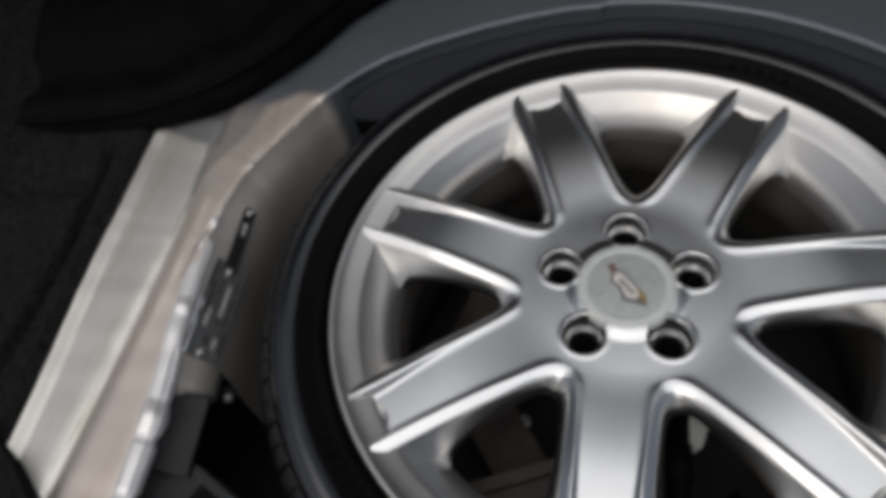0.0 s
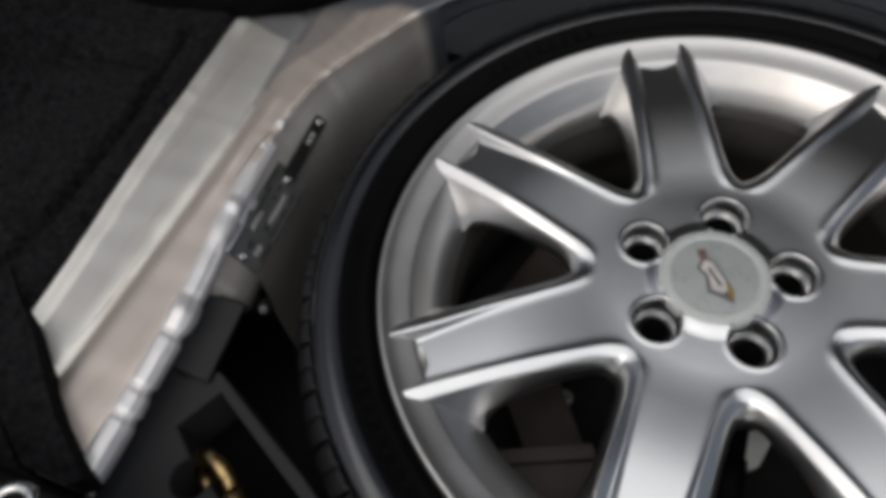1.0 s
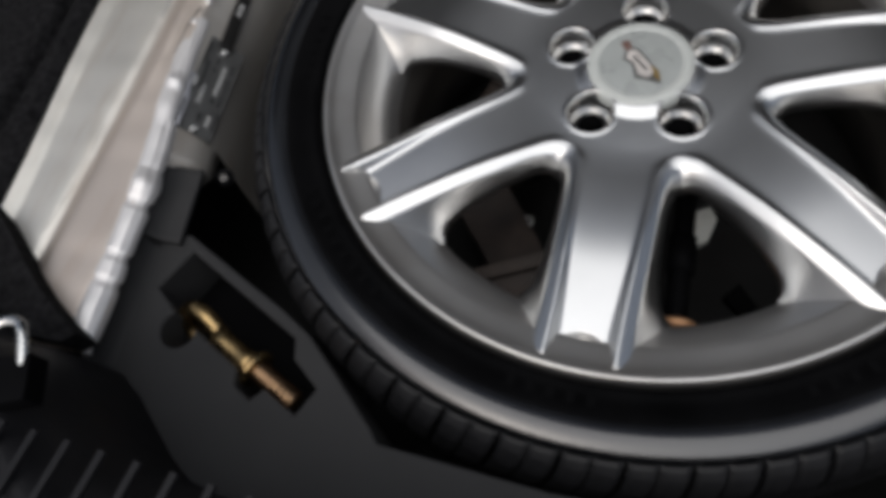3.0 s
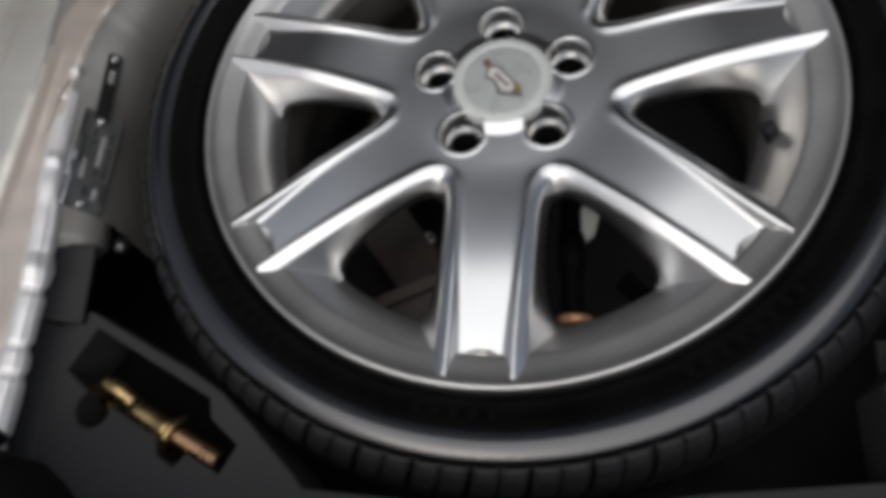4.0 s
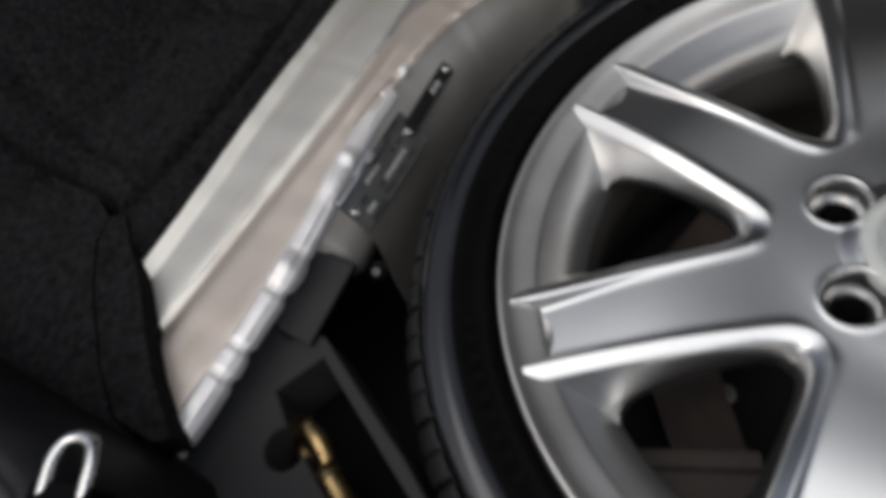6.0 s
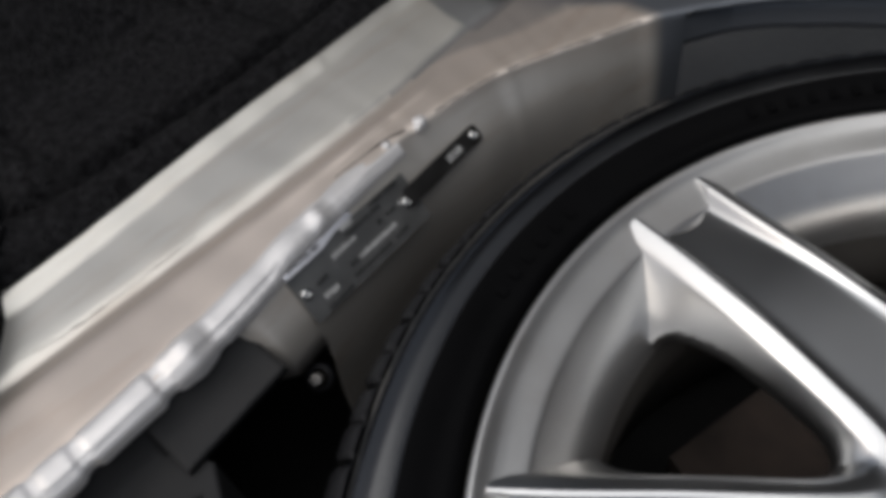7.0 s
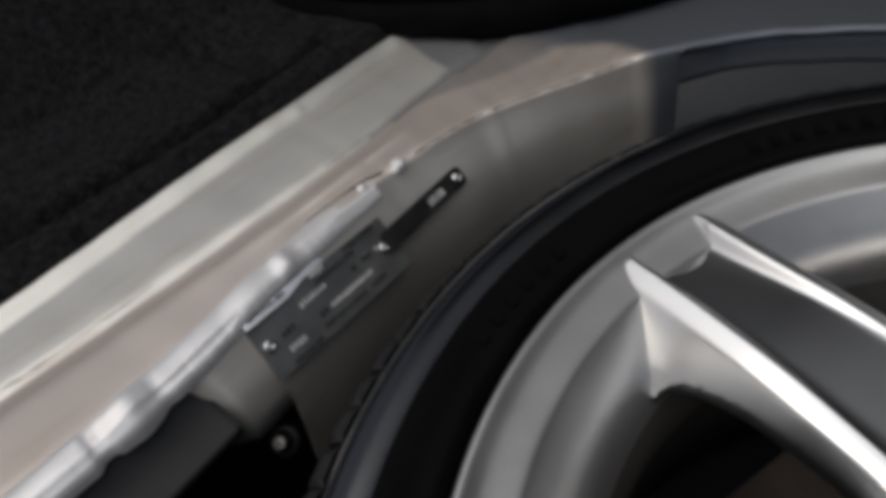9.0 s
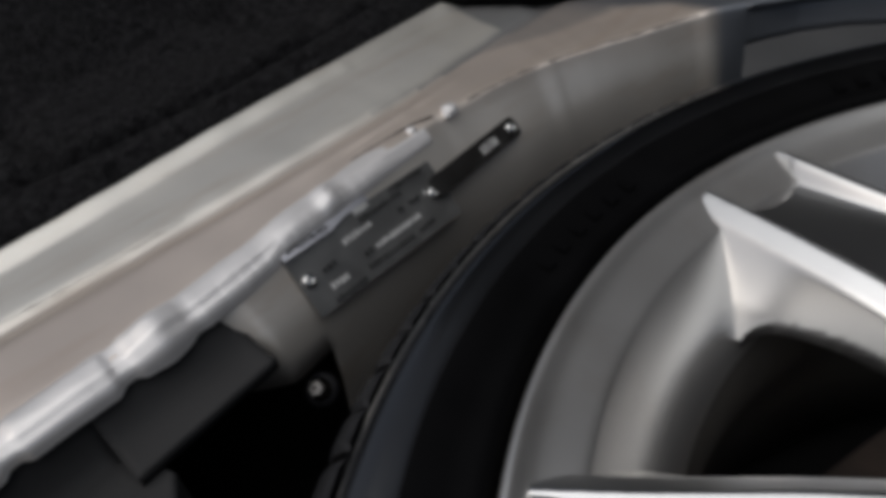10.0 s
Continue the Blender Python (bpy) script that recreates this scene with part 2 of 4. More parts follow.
def outline_distance(outline, r, psi):
    """Signed distance to a window's outline, positive inside it; psi is the angle from the window's middle line."""
    line = spline(outline, 520)
    rl, half = line[:, 0], np.maximum(line[:, 1], 0)
    lx, ly = rl * np.cos(half / rl), rl * np.sin(half / rl)
    x, y = r * np.cos(psi), r * np.sin(psi)
    dist, near = np.full(r.shape, 9.0), np.zeros(r.shape, int)
    for k in range(len(rl)):
        e = np.hypot(x - lx[k], y - ly[k])
        near = np.where(e < dist, k, near)
        dist = np.minimum(dist, e)
    inside = (r > rl[0]) & (r < rl[-1]) & (r * psi < np.interp(r, rl, half))
    return np.where(inside, dist, -dist), rl[near], (half / rl)[near]


def spoke_mesh():
    nr, nf = 220, 201
    r = np.linspace(0.0735, 0.2300, nr)[:, None] * np.ones((1, nf))
    phi = np.linspace(-HALF, HALF, nf)[None, :] * np.ones((nr, 1))
    psi = HALF - np.abs(phi)
    d, _, _ = outline_distance(CREST, r, psi)
    h, hole_r, hole_psi = outline_distance(HOLE, r, psi)
    # points just inside the hole move onto its edge
    r = np.where(h > 0, hole_r, r)
    psi = np.where(h > 0, hole_psi, psi)
    phi = np.sign(phi) * (HALF - psi)
    gone = h > 0
    d = np.where(gone, outline_distance(CREST, r, psi)[0], d)
    h = np.minimum(h, 0)
    crest = hub_base(r)
    t = np.maximum(-d, 0)
    s = r * np.abs(phi)
    # the spoke's face: a channel that falls away towards the tip, between two facets
    depth = 0.0068 * np.clip((r - 0.098) / 0.114, 0, 2) ** 1.7
    facet = 0.0030 + 0.0042 * np.clip((r - 0.13) / 0.08, 0, 1.2)
    top = crest - depth * smooth01((t - 0.0008) / facet)
    top += 0.0008 * np.exp(-(t / 0.004) ** 2) * smooth01((r - 0.078) / 0.012)
    # the scalloped outer end of the channel
    end = 0.2072 + 0.0105 * np.minimum(s / 0.0175, 1.25) ** 2
    top = top - 6 * np.maximum(r - end, 0) * smooth01((t - 0.002) / 0.002)
    top = top - 4 * np.maximum(r - 0.2278, 0)
    # the flank between crest and hole: rolled near the hub, straighter near the tip
    wide = np.maximum(d - h, 1e-5)
    wide = 1.06 * (wide ** -4.0 + 0.022 ** -4.0) ** -0.25
    q = np.where(d > 0, d / wide, 0)
    over = np.maximum(q - 1, 0)
    q = np.clip(q, 0, 1)
    drop = 0.0195 + 0.0040 * smooth01((r - 0.135) / 0.045)
    # a chamfer beside the crest, then a flat flank
    edge = np.clip(0.0076 / wide, 0.05, 0.6)
    share = 0.55 * edge * wide / drop
    flat = (np.sqrt((q - edge) ** 2 + 0.0007) + q - edge) / 2
    soft = share * q / edge + (1 - share / edge) * flat / ((np.sqrt((1 - edge) ** 2 + 0.0007) + 1 - edge) / 2)
    roll = 1 - np.sqrt(1 - 0.985 * q * q)
    b = 0.30 + 0.68 * smooth01((r - 0.095) / 0.055)
    z = top - drop * ((1 - b) * roll + b * soft + 1.6 * over)
    z = z - 0.0045 * gone
    verts = np.stack([r * np.cos(phi), r * np.sin(phi), z], -1).reshape(-1, 3)
    rp = np.array([p for p in RIM[4:] if p[1] > -0.0361])[::-1]
    ring = np.where(r < 0.1878, -9.0, np.interp(r, rp[:, 0], rp[:, 1]) + 0.0015)
    low = (((z < ring - 0.003) & (d > 0)) | gone).reshape(-1)
    faces = [f for f in grid_faces(nr, nf) if not all(low[i] for i in f)]
    used = sorted({i for f in faces for i in f})
    new_index = {o: k for k, o in enumerate(used)}
    return mesh_of("spoke", verts[used], [tuple(new_index[i] for i in f) for f in faces], ALLOY)


part("rim", lathe(RIM, 224, "rim", DUSTY), wheel).data.flip_normals()
part("barrel", lathe(BARREL, 160, "barrel", DARK_DUST), wheel, "dark dusty grey inside of the rim")
spoke = spoke_mesh()
spoke.flip_normals()
for k in range(7):
    ob = part("spoke", spoke, wheel)
    ob.rotation_euler.z = -math.pi / 2 + k * 2 * HALF

# hub with five bolt pockets
BOLT_R, BOLT_A = 0.0531, radians(167.2)


def hub_mesh():
    nr, nf = 84, 420
    r = np.linspace(0.020, 0.0742, nr)[:, None] * np.ones((1, nf))
    a = np.arange(nf)[None, :] * 2 * math.pi / nf * np.ones((nr, 1))
    z = hub_base(r)
    z += 0.0030 * (1 - smooth01((r - 0.037) / 0.011))
    x, y = r * np.cos(a), r * np.sin(a)
    for k in range(5):
        b = BOLT_A + k * 2 * math.pi / 5
        q = np.hypot(x - BOLT_R * math.cos(b), y - BOLT_R * math.sin(b))
        lip = 0.0006 * np.exp(-((q - 0.0172) / 0.0018) ** 2)
        pocket = np.interp(q, [0, 0.0078, 0.0086, 0.0098, 0.0135, 0.0150, 0.0160, 0.0168], [-0.075, -0.075, -0.045, -0.0245, -0.0205, -0.0185, -0.0100, -0.0066])
        z = np.where(q < 0.0168, np.minimum(z + lip, pocket), z + lip)
    v = np.stack([x, y, z], -1).reshape(-1, 3)
    return mesh_of("hub", v, [tuple(f) for f in grid_faces(nr, nf, True)], ALLOY)


hub = hub_mesh()
hub.flip_normals()
part("hub", hub, wheel)
# a black cup at the bottom of each pocket gives the bolt hole's shade
hole = lathe([(0.0100, -0.0260), (0.0097, -0.0212), (0.0090, -0.0208), (0.0084, -0.0216), (0.0080, -0.0400), (0.0001, -0.0410)], 24, "bolt_hole_shade", VINYL_AND_SHADE)
for k in range(5):
    ob = part("bolt_hole_shade", hole, wheel, "black bolt hole, its shade in the colour")
    ob.location = (BOLT_R * math.cos(BOLT_A + k * 2 * math.pi / 5), BOLT_R * math.sin(BOLT_A + k * 2 * math.pi / 5), 0)

# centre cap: milky cover, disc and worn emblem shapes
cap_prof = [(0.0368, -0.012), (0.0368, -0.0030), (0.0364, -0.0012), (0.0354, 0.0004), (0.0338, 0.0015), (0.0316, 0.0021), (0.0296, 0.0022), (0.0284, 0.0019), (0.0276, 0.0014)]
cap_prof = [(1.055 * r, z - 0.0045 if z > -0.01 else z) for r, z in cap_prof]
cap = part("centre_cap", lathe(cap_prof, 96, "centre_cap", CAPMAT), wheel, "milky translucent plastic centre cap")
part("disc", lathe([(0.0293, -0.0033), (0.0285, -0.0032), (0.024, -0.0028), (0.012, -0.0023), (0.0004, -0.0021)], 72, "disc", CAPDISC), cap, "frosted grey cap disc")


def blob(points, z0, z1, name, mat):
    return prism([(1.28 * x, 1.25 * y) for x, y in points], z0, z1, name, mat, bevel=0.0004, seg=1)


part("emblem", blob([(-0.0125, 0.0120), (-0.0085, 0.0140), (-0.0060, 0.0085), (-0.0085, 0.0065), (-0.0110, 0.0090)], -0.0030, -0.0013, "emblem", RED), cap, "worn reddish emblem mark")
part("emblem", blob([(-0.0075, 0.0066), (-0.0030, 0.0070), (0.0090, -0.0062), (0.0060, -0.0110), (0.0000, -0.0100), (-0.0030, -0.0020), (-0.0080, 0.0010)], -0.0030, -0.0011, "emblem", EMBLEM), cap, "worn silver emblem mark")
part("emblem", blob([(0.0060, -0.0030), (0.0105, -0.0060), (0.0125, -0.0125), (0.0090, -0.0105)], -0.0030, -0.0009, "emblem", GOLD), cap, "worn gold emblem mark")

part("emblem_line", blob([(-0.0050, 0.0020), (-0.0036, 0.0026), (0.0046, -0.0058), (0.0036, -0.0068)], -0.0020, -0.0008, "emblem_line", INK), cap, "dark line across the emblem")
part("emblem_outline", blob([(-0.0092, 0.0086), (-0.0026, 0.0090), (0.0112, -0.0064), (0.0128, -0.0140), (0.0070, -0.0132), (-0.0014, -0.0122), (-0.0046, -0.0030), (-0.0100, 0.0004)], -0.0032, -0.0018, "emblem_outline", PLATE), cap, "dark shadow line round the emblem")

# valve stem on the barrel
va = math.atan2(-0.0420, 0.1975)
vm = Matrix.Rotation(va, 4, 'Z')
valve = part("valve", tube([vm @ Vector(q) for q in ((0.208, 0, -0.042), (0.200, 0, -0.034), (0.1965, 0, -0.028), (0.192, 0, -0.020))], [0.0085, 0.0075, 0.006, 0.005], "valve", PLASTIC), wheel, "black rubber valve stem")
part("valve_cap", tube([vm @ Vector(q) for q in ((0.1925, 0, -0.0205), (0.1885, 0, -0.0135), (0.188, 0, -0.0128))], [0.0056, 0.0056, 0.004], "valve_cap", PLASTIC), valve)

# tyre
TYRE = [(0.2378, -0.013), (0.2382, -0.003), (0.2393, 0.0012), (0.2412, 0.0030), (0.2440, 0.0036), (0.2470, 0.0040), (0.2500, 0.0050), (0.2535, 0.0066), (0.2575, 0.0082),
        (0.2620, 0.0094), (0.2665, 0.0100), (0.2705, 0.0099), (0.2740, 0.0092), (0.2770, 0.0078), (0.2795, 0.0058), (0.2806, 0.0048), (0.2818, 0.0046),
        (0.2838, 0.0036), (0.2860, 0.0012), (0.2888, -0.0040), (0.2902, -0.0130), (0.2912, -0.025), (0.2925, -0.06), (0.2925, -0.14), (0.289, -0.19), (0.27, -0.21), (0.24, -0.205)]
tyre = part("tyre", lathe(TYRE, 192, "tyre", RUBBER), wheel, "black rubber tyre with worn shoulder blocks")
# smooth ridge that runs round the shoulder
part("shoulder_ridge", lathe([(0.2590, 0.0080), (0.2612, 0.0092), (0.2635, 0.0099), (0.2658, 0.0105), (0.2680, 0.0110), (0.2700, 0.0111), (0.2725, 0.0108), (0.2750, 0.0100), (0.2780, 0.0088), (0.2803, 0.0071), (0.2817, 0.0052), (0.2822, 0.0030)], 192, "shoulder_ridge", SHOULDER), tyre, "smooth glossy shoulder ridge")
NB = 50


def tread_block():
    sec = [(0.2826, 0.0060), (0.2852, 0.0049), (0.2894, 0.0010), (0.2932, -0.0048), (0.2962, -0.0115), (0.2984, -0.0215), (0.2996, -0.040), (0.2998, -0.072)]
    v, f, n = [], [], 7
    w = 2 * math.pi / NB * 0.44
    for k in range(n):
        q = k / (n - 1)
        a = (q - 0.5) * w
        edge = 0.0012 if k in (0, n - 1) else 0.0
        for r, z in sec:
            v.append(((r - edge) * math.cos(a + (z * 0.9)), (r - edge) * math.sin(a + z * 0.9), z - edge * 0.4))
    m = len(sec)
    f = [tuple(reversed(q)) for q in grid_faces(n, m)]
    # closed ends down to the carcass
    for side in (0, n - 1):
        base = len(v)
        for j in range(m):
            x, y, z = v[side * m + j]
            s = 1 - 0.0075 / math.hypot(x, y)
            v.append((x * s, y * s, z - 0.004))
        for j in range(m - 1):
            q = (side * m + j, side * m + j + 1, base + j + 1, base + j)
            f.append(q if side == 0 else q[::-1])
    me = mesh_of("tread_block", v, f, TREAD, False)
    return me


block = tread_block()
for k in range(2 * NB):
    ob = part("tread_block", block, tyre)
    ob.rotation_euler.z = (k // 2 + (0.235 if k % 2 else -0.235)) * 2 * math.pi / NB

# raised unreadable lettering on the sidewall, as short bars
letter = box(0.0095, 0.0050, 0.0010, "sidewall_bar", RUBBER, 0.0003)
for start, count in ((12, 9), (62, 5), (128, 9), (178, 6), (216, 9), (262, 5), (300, 8)):
    for k in range(count):
        a = radians(start + 2.7 * k)
        ob = part("sidewall_bar", letter, tyre)
        ob.location = (0.2525 * math.cos(a), 0.2525 * math.sin(a), 0.0061)
        ob.rotation_euler = (0, -0.20, a)

# ---- painted body panel round the well ----
panel = thing("trunk_panel", pose(0, 0, FACE), "champagne silver painted steel body panel round the wheel well", "body panel", kind="structure")
INNER = [(-0.316, -0.345), (-0.3200, -0.290), (-0.3255, -0.2227), (-0.3325, -0.161), (-0.3450, -0.09), (-0.3560, -0.02), (-0.3570, 0.015), (-0.3545, 0.045), (-0.3480, 0.078), (-0.3370, 0.105),
         (-0.3225, 0.135), (-0.3095, 0.163), (-0.290, 0.191), (-0.260, 0.223), (-0.209, 0.256), (-0.135, 0.290), (-0.06, 0.311), (0.02, 0.315), (0.12, 0.292), (0.21, 0.240), (0.28, 0.155), (0.32, 0.05), (0.33, -0.10), (0.335, -0.30), (0.335, -0.36)]
NS = 760
inner = spline(INNER, NS)
tang = np.gradient(inner, axis=0)
nrm = np.stack([-tang[:, 1], tang[:, 0]], 1)
nrm /= np.linalg.norm(nrm, axis=1)[:, None]
# width of the sheet to its groove and to its outer roll
near_side = inner[:, 0] < -0.05
groove_x = np.interp(inner[:, 1], [-0.35, -0.10, -0.03, 0.0, 0.03, 0.06, 0.095, 0.15], [-0.382, -0.3845, -0.386, -0.388, -0.391, -0.396, -0.400, -0.404])
outer_x = np.interp(inner[:, 1], [-0.35, -0.21, -0.13, -0.09, -0.03, 0.02, 0.075, 0.105, 0.16, 0.20], [-0.425, -0.431, -0.438, -0.444, -0.4505, -0.4555, -0.462, -0.4645, -0.468, -0.47])
slant = np.clip(-nrm[:, 0], 0.45, 1.0)
far_end = smooth01((inner[:, 1] - 0.13) / 0.06) * near_side + (~near_side)
gw = np.stack([(inner[:, 0] - groove_x) / slant * (1 - far_end) + 0.060 * far_end, (inner[:, 0] - outer_x) / slant * (1 - far_end) + 0.15 * far_end], 1)
gw = np.stack([np.convolve(np.pad(gw[:, k], 12, mode="edge"), np.ones(25) / 25, "valid") for k in (0, 1)], 1)
# folds of the sheet metal along the edge of the well
notch = 0.0011 * smooth01((inner[:, 1] - 0.066) / 0.014) + 0.0014 * smooth01((inner[:, 1] - 0.158) / 0.012) - 0.0010 * np.exp(-((inner[:, 1] - 0.172) / 0.006) ** 2)
inner = inner - nrm * np.where(near_side, notch, 0.0)[:, None]
wall_lean = np.interp(inner[:, 1], [-0.152, -0.136, 0.04, 0.12, 0.17, 0.21], [0.16, 1.0, 1.0, 0.45, 0.3, -0.5]) * near_side - 0.5 * ~near_side


def blue_share(x, y):
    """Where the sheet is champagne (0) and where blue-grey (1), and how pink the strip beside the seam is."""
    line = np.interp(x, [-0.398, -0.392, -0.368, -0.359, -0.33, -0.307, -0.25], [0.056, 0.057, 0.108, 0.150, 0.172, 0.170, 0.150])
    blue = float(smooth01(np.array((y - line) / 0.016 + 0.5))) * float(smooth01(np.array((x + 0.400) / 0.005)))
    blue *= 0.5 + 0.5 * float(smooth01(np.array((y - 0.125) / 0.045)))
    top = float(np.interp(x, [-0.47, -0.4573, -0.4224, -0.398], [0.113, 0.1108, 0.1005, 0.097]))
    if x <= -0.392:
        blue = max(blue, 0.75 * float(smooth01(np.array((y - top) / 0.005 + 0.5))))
        # the groove's bluish shading, put into the colour as a soft line
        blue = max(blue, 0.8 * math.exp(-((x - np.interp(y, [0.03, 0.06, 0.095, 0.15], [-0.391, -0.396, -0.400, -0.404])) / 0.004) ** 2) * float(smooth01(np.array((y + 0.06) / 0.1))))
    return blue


# how finely each stretch of the section is cut
PIECES = (4, 2, 2, 1, 1, 1, 1, 1, 1, 1, 1, 1, 2, 4, 6, 2, 1, 1, 1, 1, 1, 1, 3, 6, 8, 1, 1, 1, 1, 1, 1, 1, 3)
pv, blue_part, pink_part = [], [], []
for i in range(NS):
    g, o = gw[i]
    lean = wall_lean[i]
    sharp = float(smooth01(np.array((inner[i, 1] - 0.02) / 0.03)))
    ripple = 0.0006 * noise.noise(Vector((i * 0.09, 3.1, 0)))
    # down the wall, then out over the top: shoulder, seam strip, groove, outer strip, roll
    sec = [(-0.010 * lean, -0.235), (-0.016 * lean, -0.09), (-0.0205 * lean, -0.055), (-0.0215 * lean, -0.036), (-0.0205 * lean, -0.024), (-0.0178 * lean, -0.0145), (-0.0140 * lean, -0.0080), (-0.0090 * lean, -0.0010),
           (-0.0048 * lean, 0.0050), (-0.0010 + 0.0006 * sharp, 0.0106 + 0.0010 * sharp), (0.0, 0.0124 + 0.0006 * sharp), (0.0022 - 0.0010 * sharp, 0.0136), (0.007, 0.0142), (0.012, 0.0148), (0.35 * g + 0.004, 0.0154), (g - 0.015, 0.0163), (g - 0.010, 0.0162), (g - 0.006, 0.0151), (g - 0.0025, 0.0137), (g, 0.0130),
           (g + 0.0022, 0.0130), (g + 0.0045, 0.0141), (g + 0.0075, 0.0153), (g + 0.014, 0.0160), (0.5 * (g + o) + 0.004, 0.0165), (o - 0.0135, 0.0168), (o - 0.0115, 0.0170), (o - 0.0092, 0.0178), (o - 0.0066, 0.0194), (o - 0.0040, 0.0212), (o - 0.0015, 0.0223),
           (o + 0.0015, 0.0224), (o + 0.005, 0.019), (o + 0.03, 0.014)]
    fine_sec = [(q[0] + (p[0] - q[0]) * k / m, q[1] + (p[1] - q[1]) * k / m) for q, p, m in zip(sec, sec[1:], PIECES) for k in range(m)] + [sec[-1]]
    for u, z in fine_sec:
        # the strip ends in a raised corner, and the sheet is plain beyond it
        end = 0.104 + 0.060 * (u < g - 0.002)
        calm = float(smooth01(np.array((inner[i, 1] - end + 0.010) / 0.014))) if near_side[i] else 1.0
        if u > 0:
            z = z + calm * (0.0150 - 0.03 * u - z) * 0.9
        x, y = inner[i, 0] + nrm[i, 0] * u, inner[i, 1] + nrm[i, 1] * u
        pv.append((x, y, z + ripple))
        blue_part.append(blue_share(x, y) if near_side[i] and y < 0.22 else 1.0)
        pink_part.append(float(np.interp(u, [-0.004, 0.004, g - 0.004, g + 0.006], [0.25, 1, 1, 0])))
nsec = len(fine_sec)
cut_i = int(np.argmax(inner[:, 0] > 0.235))
# the wall is left out beside the foam block, so the gap goes black
side_faces = [f for f in grid_faces(cut_i + 1, nsec) if inner[f[0] // nsec, 1] > -0.297 and not (f[0] % nsec < 8 and -0.215 < inner[f[0] // nsec, 1] < -0.114)]
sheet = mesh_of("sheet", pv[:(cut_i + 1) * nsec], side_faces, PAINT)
for layer, values in (("blue_grey", blue_part), ("pink_tinge", pink_part)):
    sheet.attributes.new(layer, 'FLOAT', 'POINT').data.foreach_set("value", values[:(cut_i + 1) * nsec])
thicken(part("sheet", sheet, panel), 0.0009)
# the panel's right-hand end gets a dark colour instead of the paint
thicken(part("dark_end", mesh_of("dark_end", pv[cut_i * nsec:], grid_faces(NS - cut_i, nsec), DARK), panel, "dark right-hand end of the panel"), 0.003)
# seam sealer smeared over the edge of the well: a flattened band with lumps
LUMPS = ((-0.0758, 0.006, 0.0028), (-0.098, 0.012, 0.0010), (-0.168, 0.0085, 0.0036), (-0.200, 0.012, 0.0008), (-0.268, 0.014, 0.0012))
DENTS = ((-0.184, 0.0042, 1.0), (-0.2263, 0.0036, 0.9), (-0.2463, 0.0034, 0.9), (-0.155, 0.0030, 0.35), (-0.292, 0.004, 0.6))
rows_y = np.arange(-0.296, -0.008, 0.0010)
band = []
for y0 in rows_y:
    i = int(np.argmin(np.abs(inner[:NS // 2, 1] - y0)))
    full = float(smooth01(np.array((-0.012 - y0) / 0.05)))
    k = noise.noise(Vector((y0 * 45, 0.5, 1.7))) + 0.3 * noise.noise(Vector((y0 * 150, 4.5, 1.7)))
    by_plate = float(smooth01(np.array((y0 + 0.118) / 0.012)))
    lump = sum(h * math.exp(-((y0 - c) / w) ** 2) for c, w, h in LUMPS)
    dent = sum(h * math.exp(-((y0 - c) / w) ** 4) for c, w, h in DENTS)
    out_w = 0.0072 + 0.0042 * full + 0.0010 * k + 0.25 * lump - 0.0006 * dent
    in_w = (0.0015 + 0.0050 * full + 0.0007 * k + 0.35 * lump - 0.0014 * dent) * (1 - by_plate) + 0.0050 * by_plate
    high = max(0.0003, (0.0008 + 0.0014 * full + 0.0004 * k + lump) * (1 - 0.45 * dent))
    for j in range(21):
        q = j / 20
        u = -in_w + q * (out_w + in_w)
        z = 0.0119 - 0.95 * max(0.0, -u) + 0.20 * max(0.0, u) - 25.0 * max(0.0, -u) ** 2
        # a flat back with a thin rolled lip along its lower edge
        rise = high * max(0.0, 1 - abs(2 * q - 0.95) ** 4.5) + 0.0007 * full * math.exp(-((q - 0.13) / 0.07) ** 2) * (1 - by_plate) - 0.0012 * (abs(2 * q - 1) > 0.95)
        rise -= 0.0006 * full * float(smooth01(np.array((y0 + 0.175) / 0.012))) * math.exp(-((q - 0.30) / 0.08) ** 2)
        fine = 0.0004 * noise.noise(Vector((y0 * 70, u * 140, 2.0))) * (1 - abs(2 * q - 1))
        band.append((inner[i, 0] + nrm[i, 0] * u + 0.45 * (rise + fine), y0, z + 0.9 * (rise + fine)))
part("seam_sealer", mesh_of("seam_sealer", band, [f[::-1] for f in grid_faces(len(rows_y), 21)], SEALER), panel, "lumpy painted seam sealer")


def seam_gap(points, z, n, thin):
    line = spline(points, n)
    part("seam_gap", tube([(x + 0.0009 * noise.noise(Vector((y * 160, 1, 1))), y, z) for x, y in line], [thin + 0.0004 * abs(noise.noise(Vector((y * 90, 5, 1)))) for x, y in line], "seam_gap", SEAM, 6), panel, "dark crack along the sealed seam")


seam_gap([(-0.3600, 0.000), (-0.3632, -0.0172), (-0.3622, -0.06), (-0.3593, -0.0953), (-0.3545, -0.128), (-0.3500, -0.158)], 0.0142, 60, 0.0005)
edge_of = [(inner[i, 0] + 0.0012 * nrm[i, 0], inner[i, 1] + 0.0012 * nrm[i, 1]) for i in range(NS // 2) if 0.022 < inner[i, 1] < 0.166 and i % 6 == 0]
seam_gap([p for p in edge_of if p[1] < 0.076], 0.0134, 40, 0.0003)
seam_gap([p for p in edge_of if p[1] > 0.074], 0.0134, 60, 0.0005)
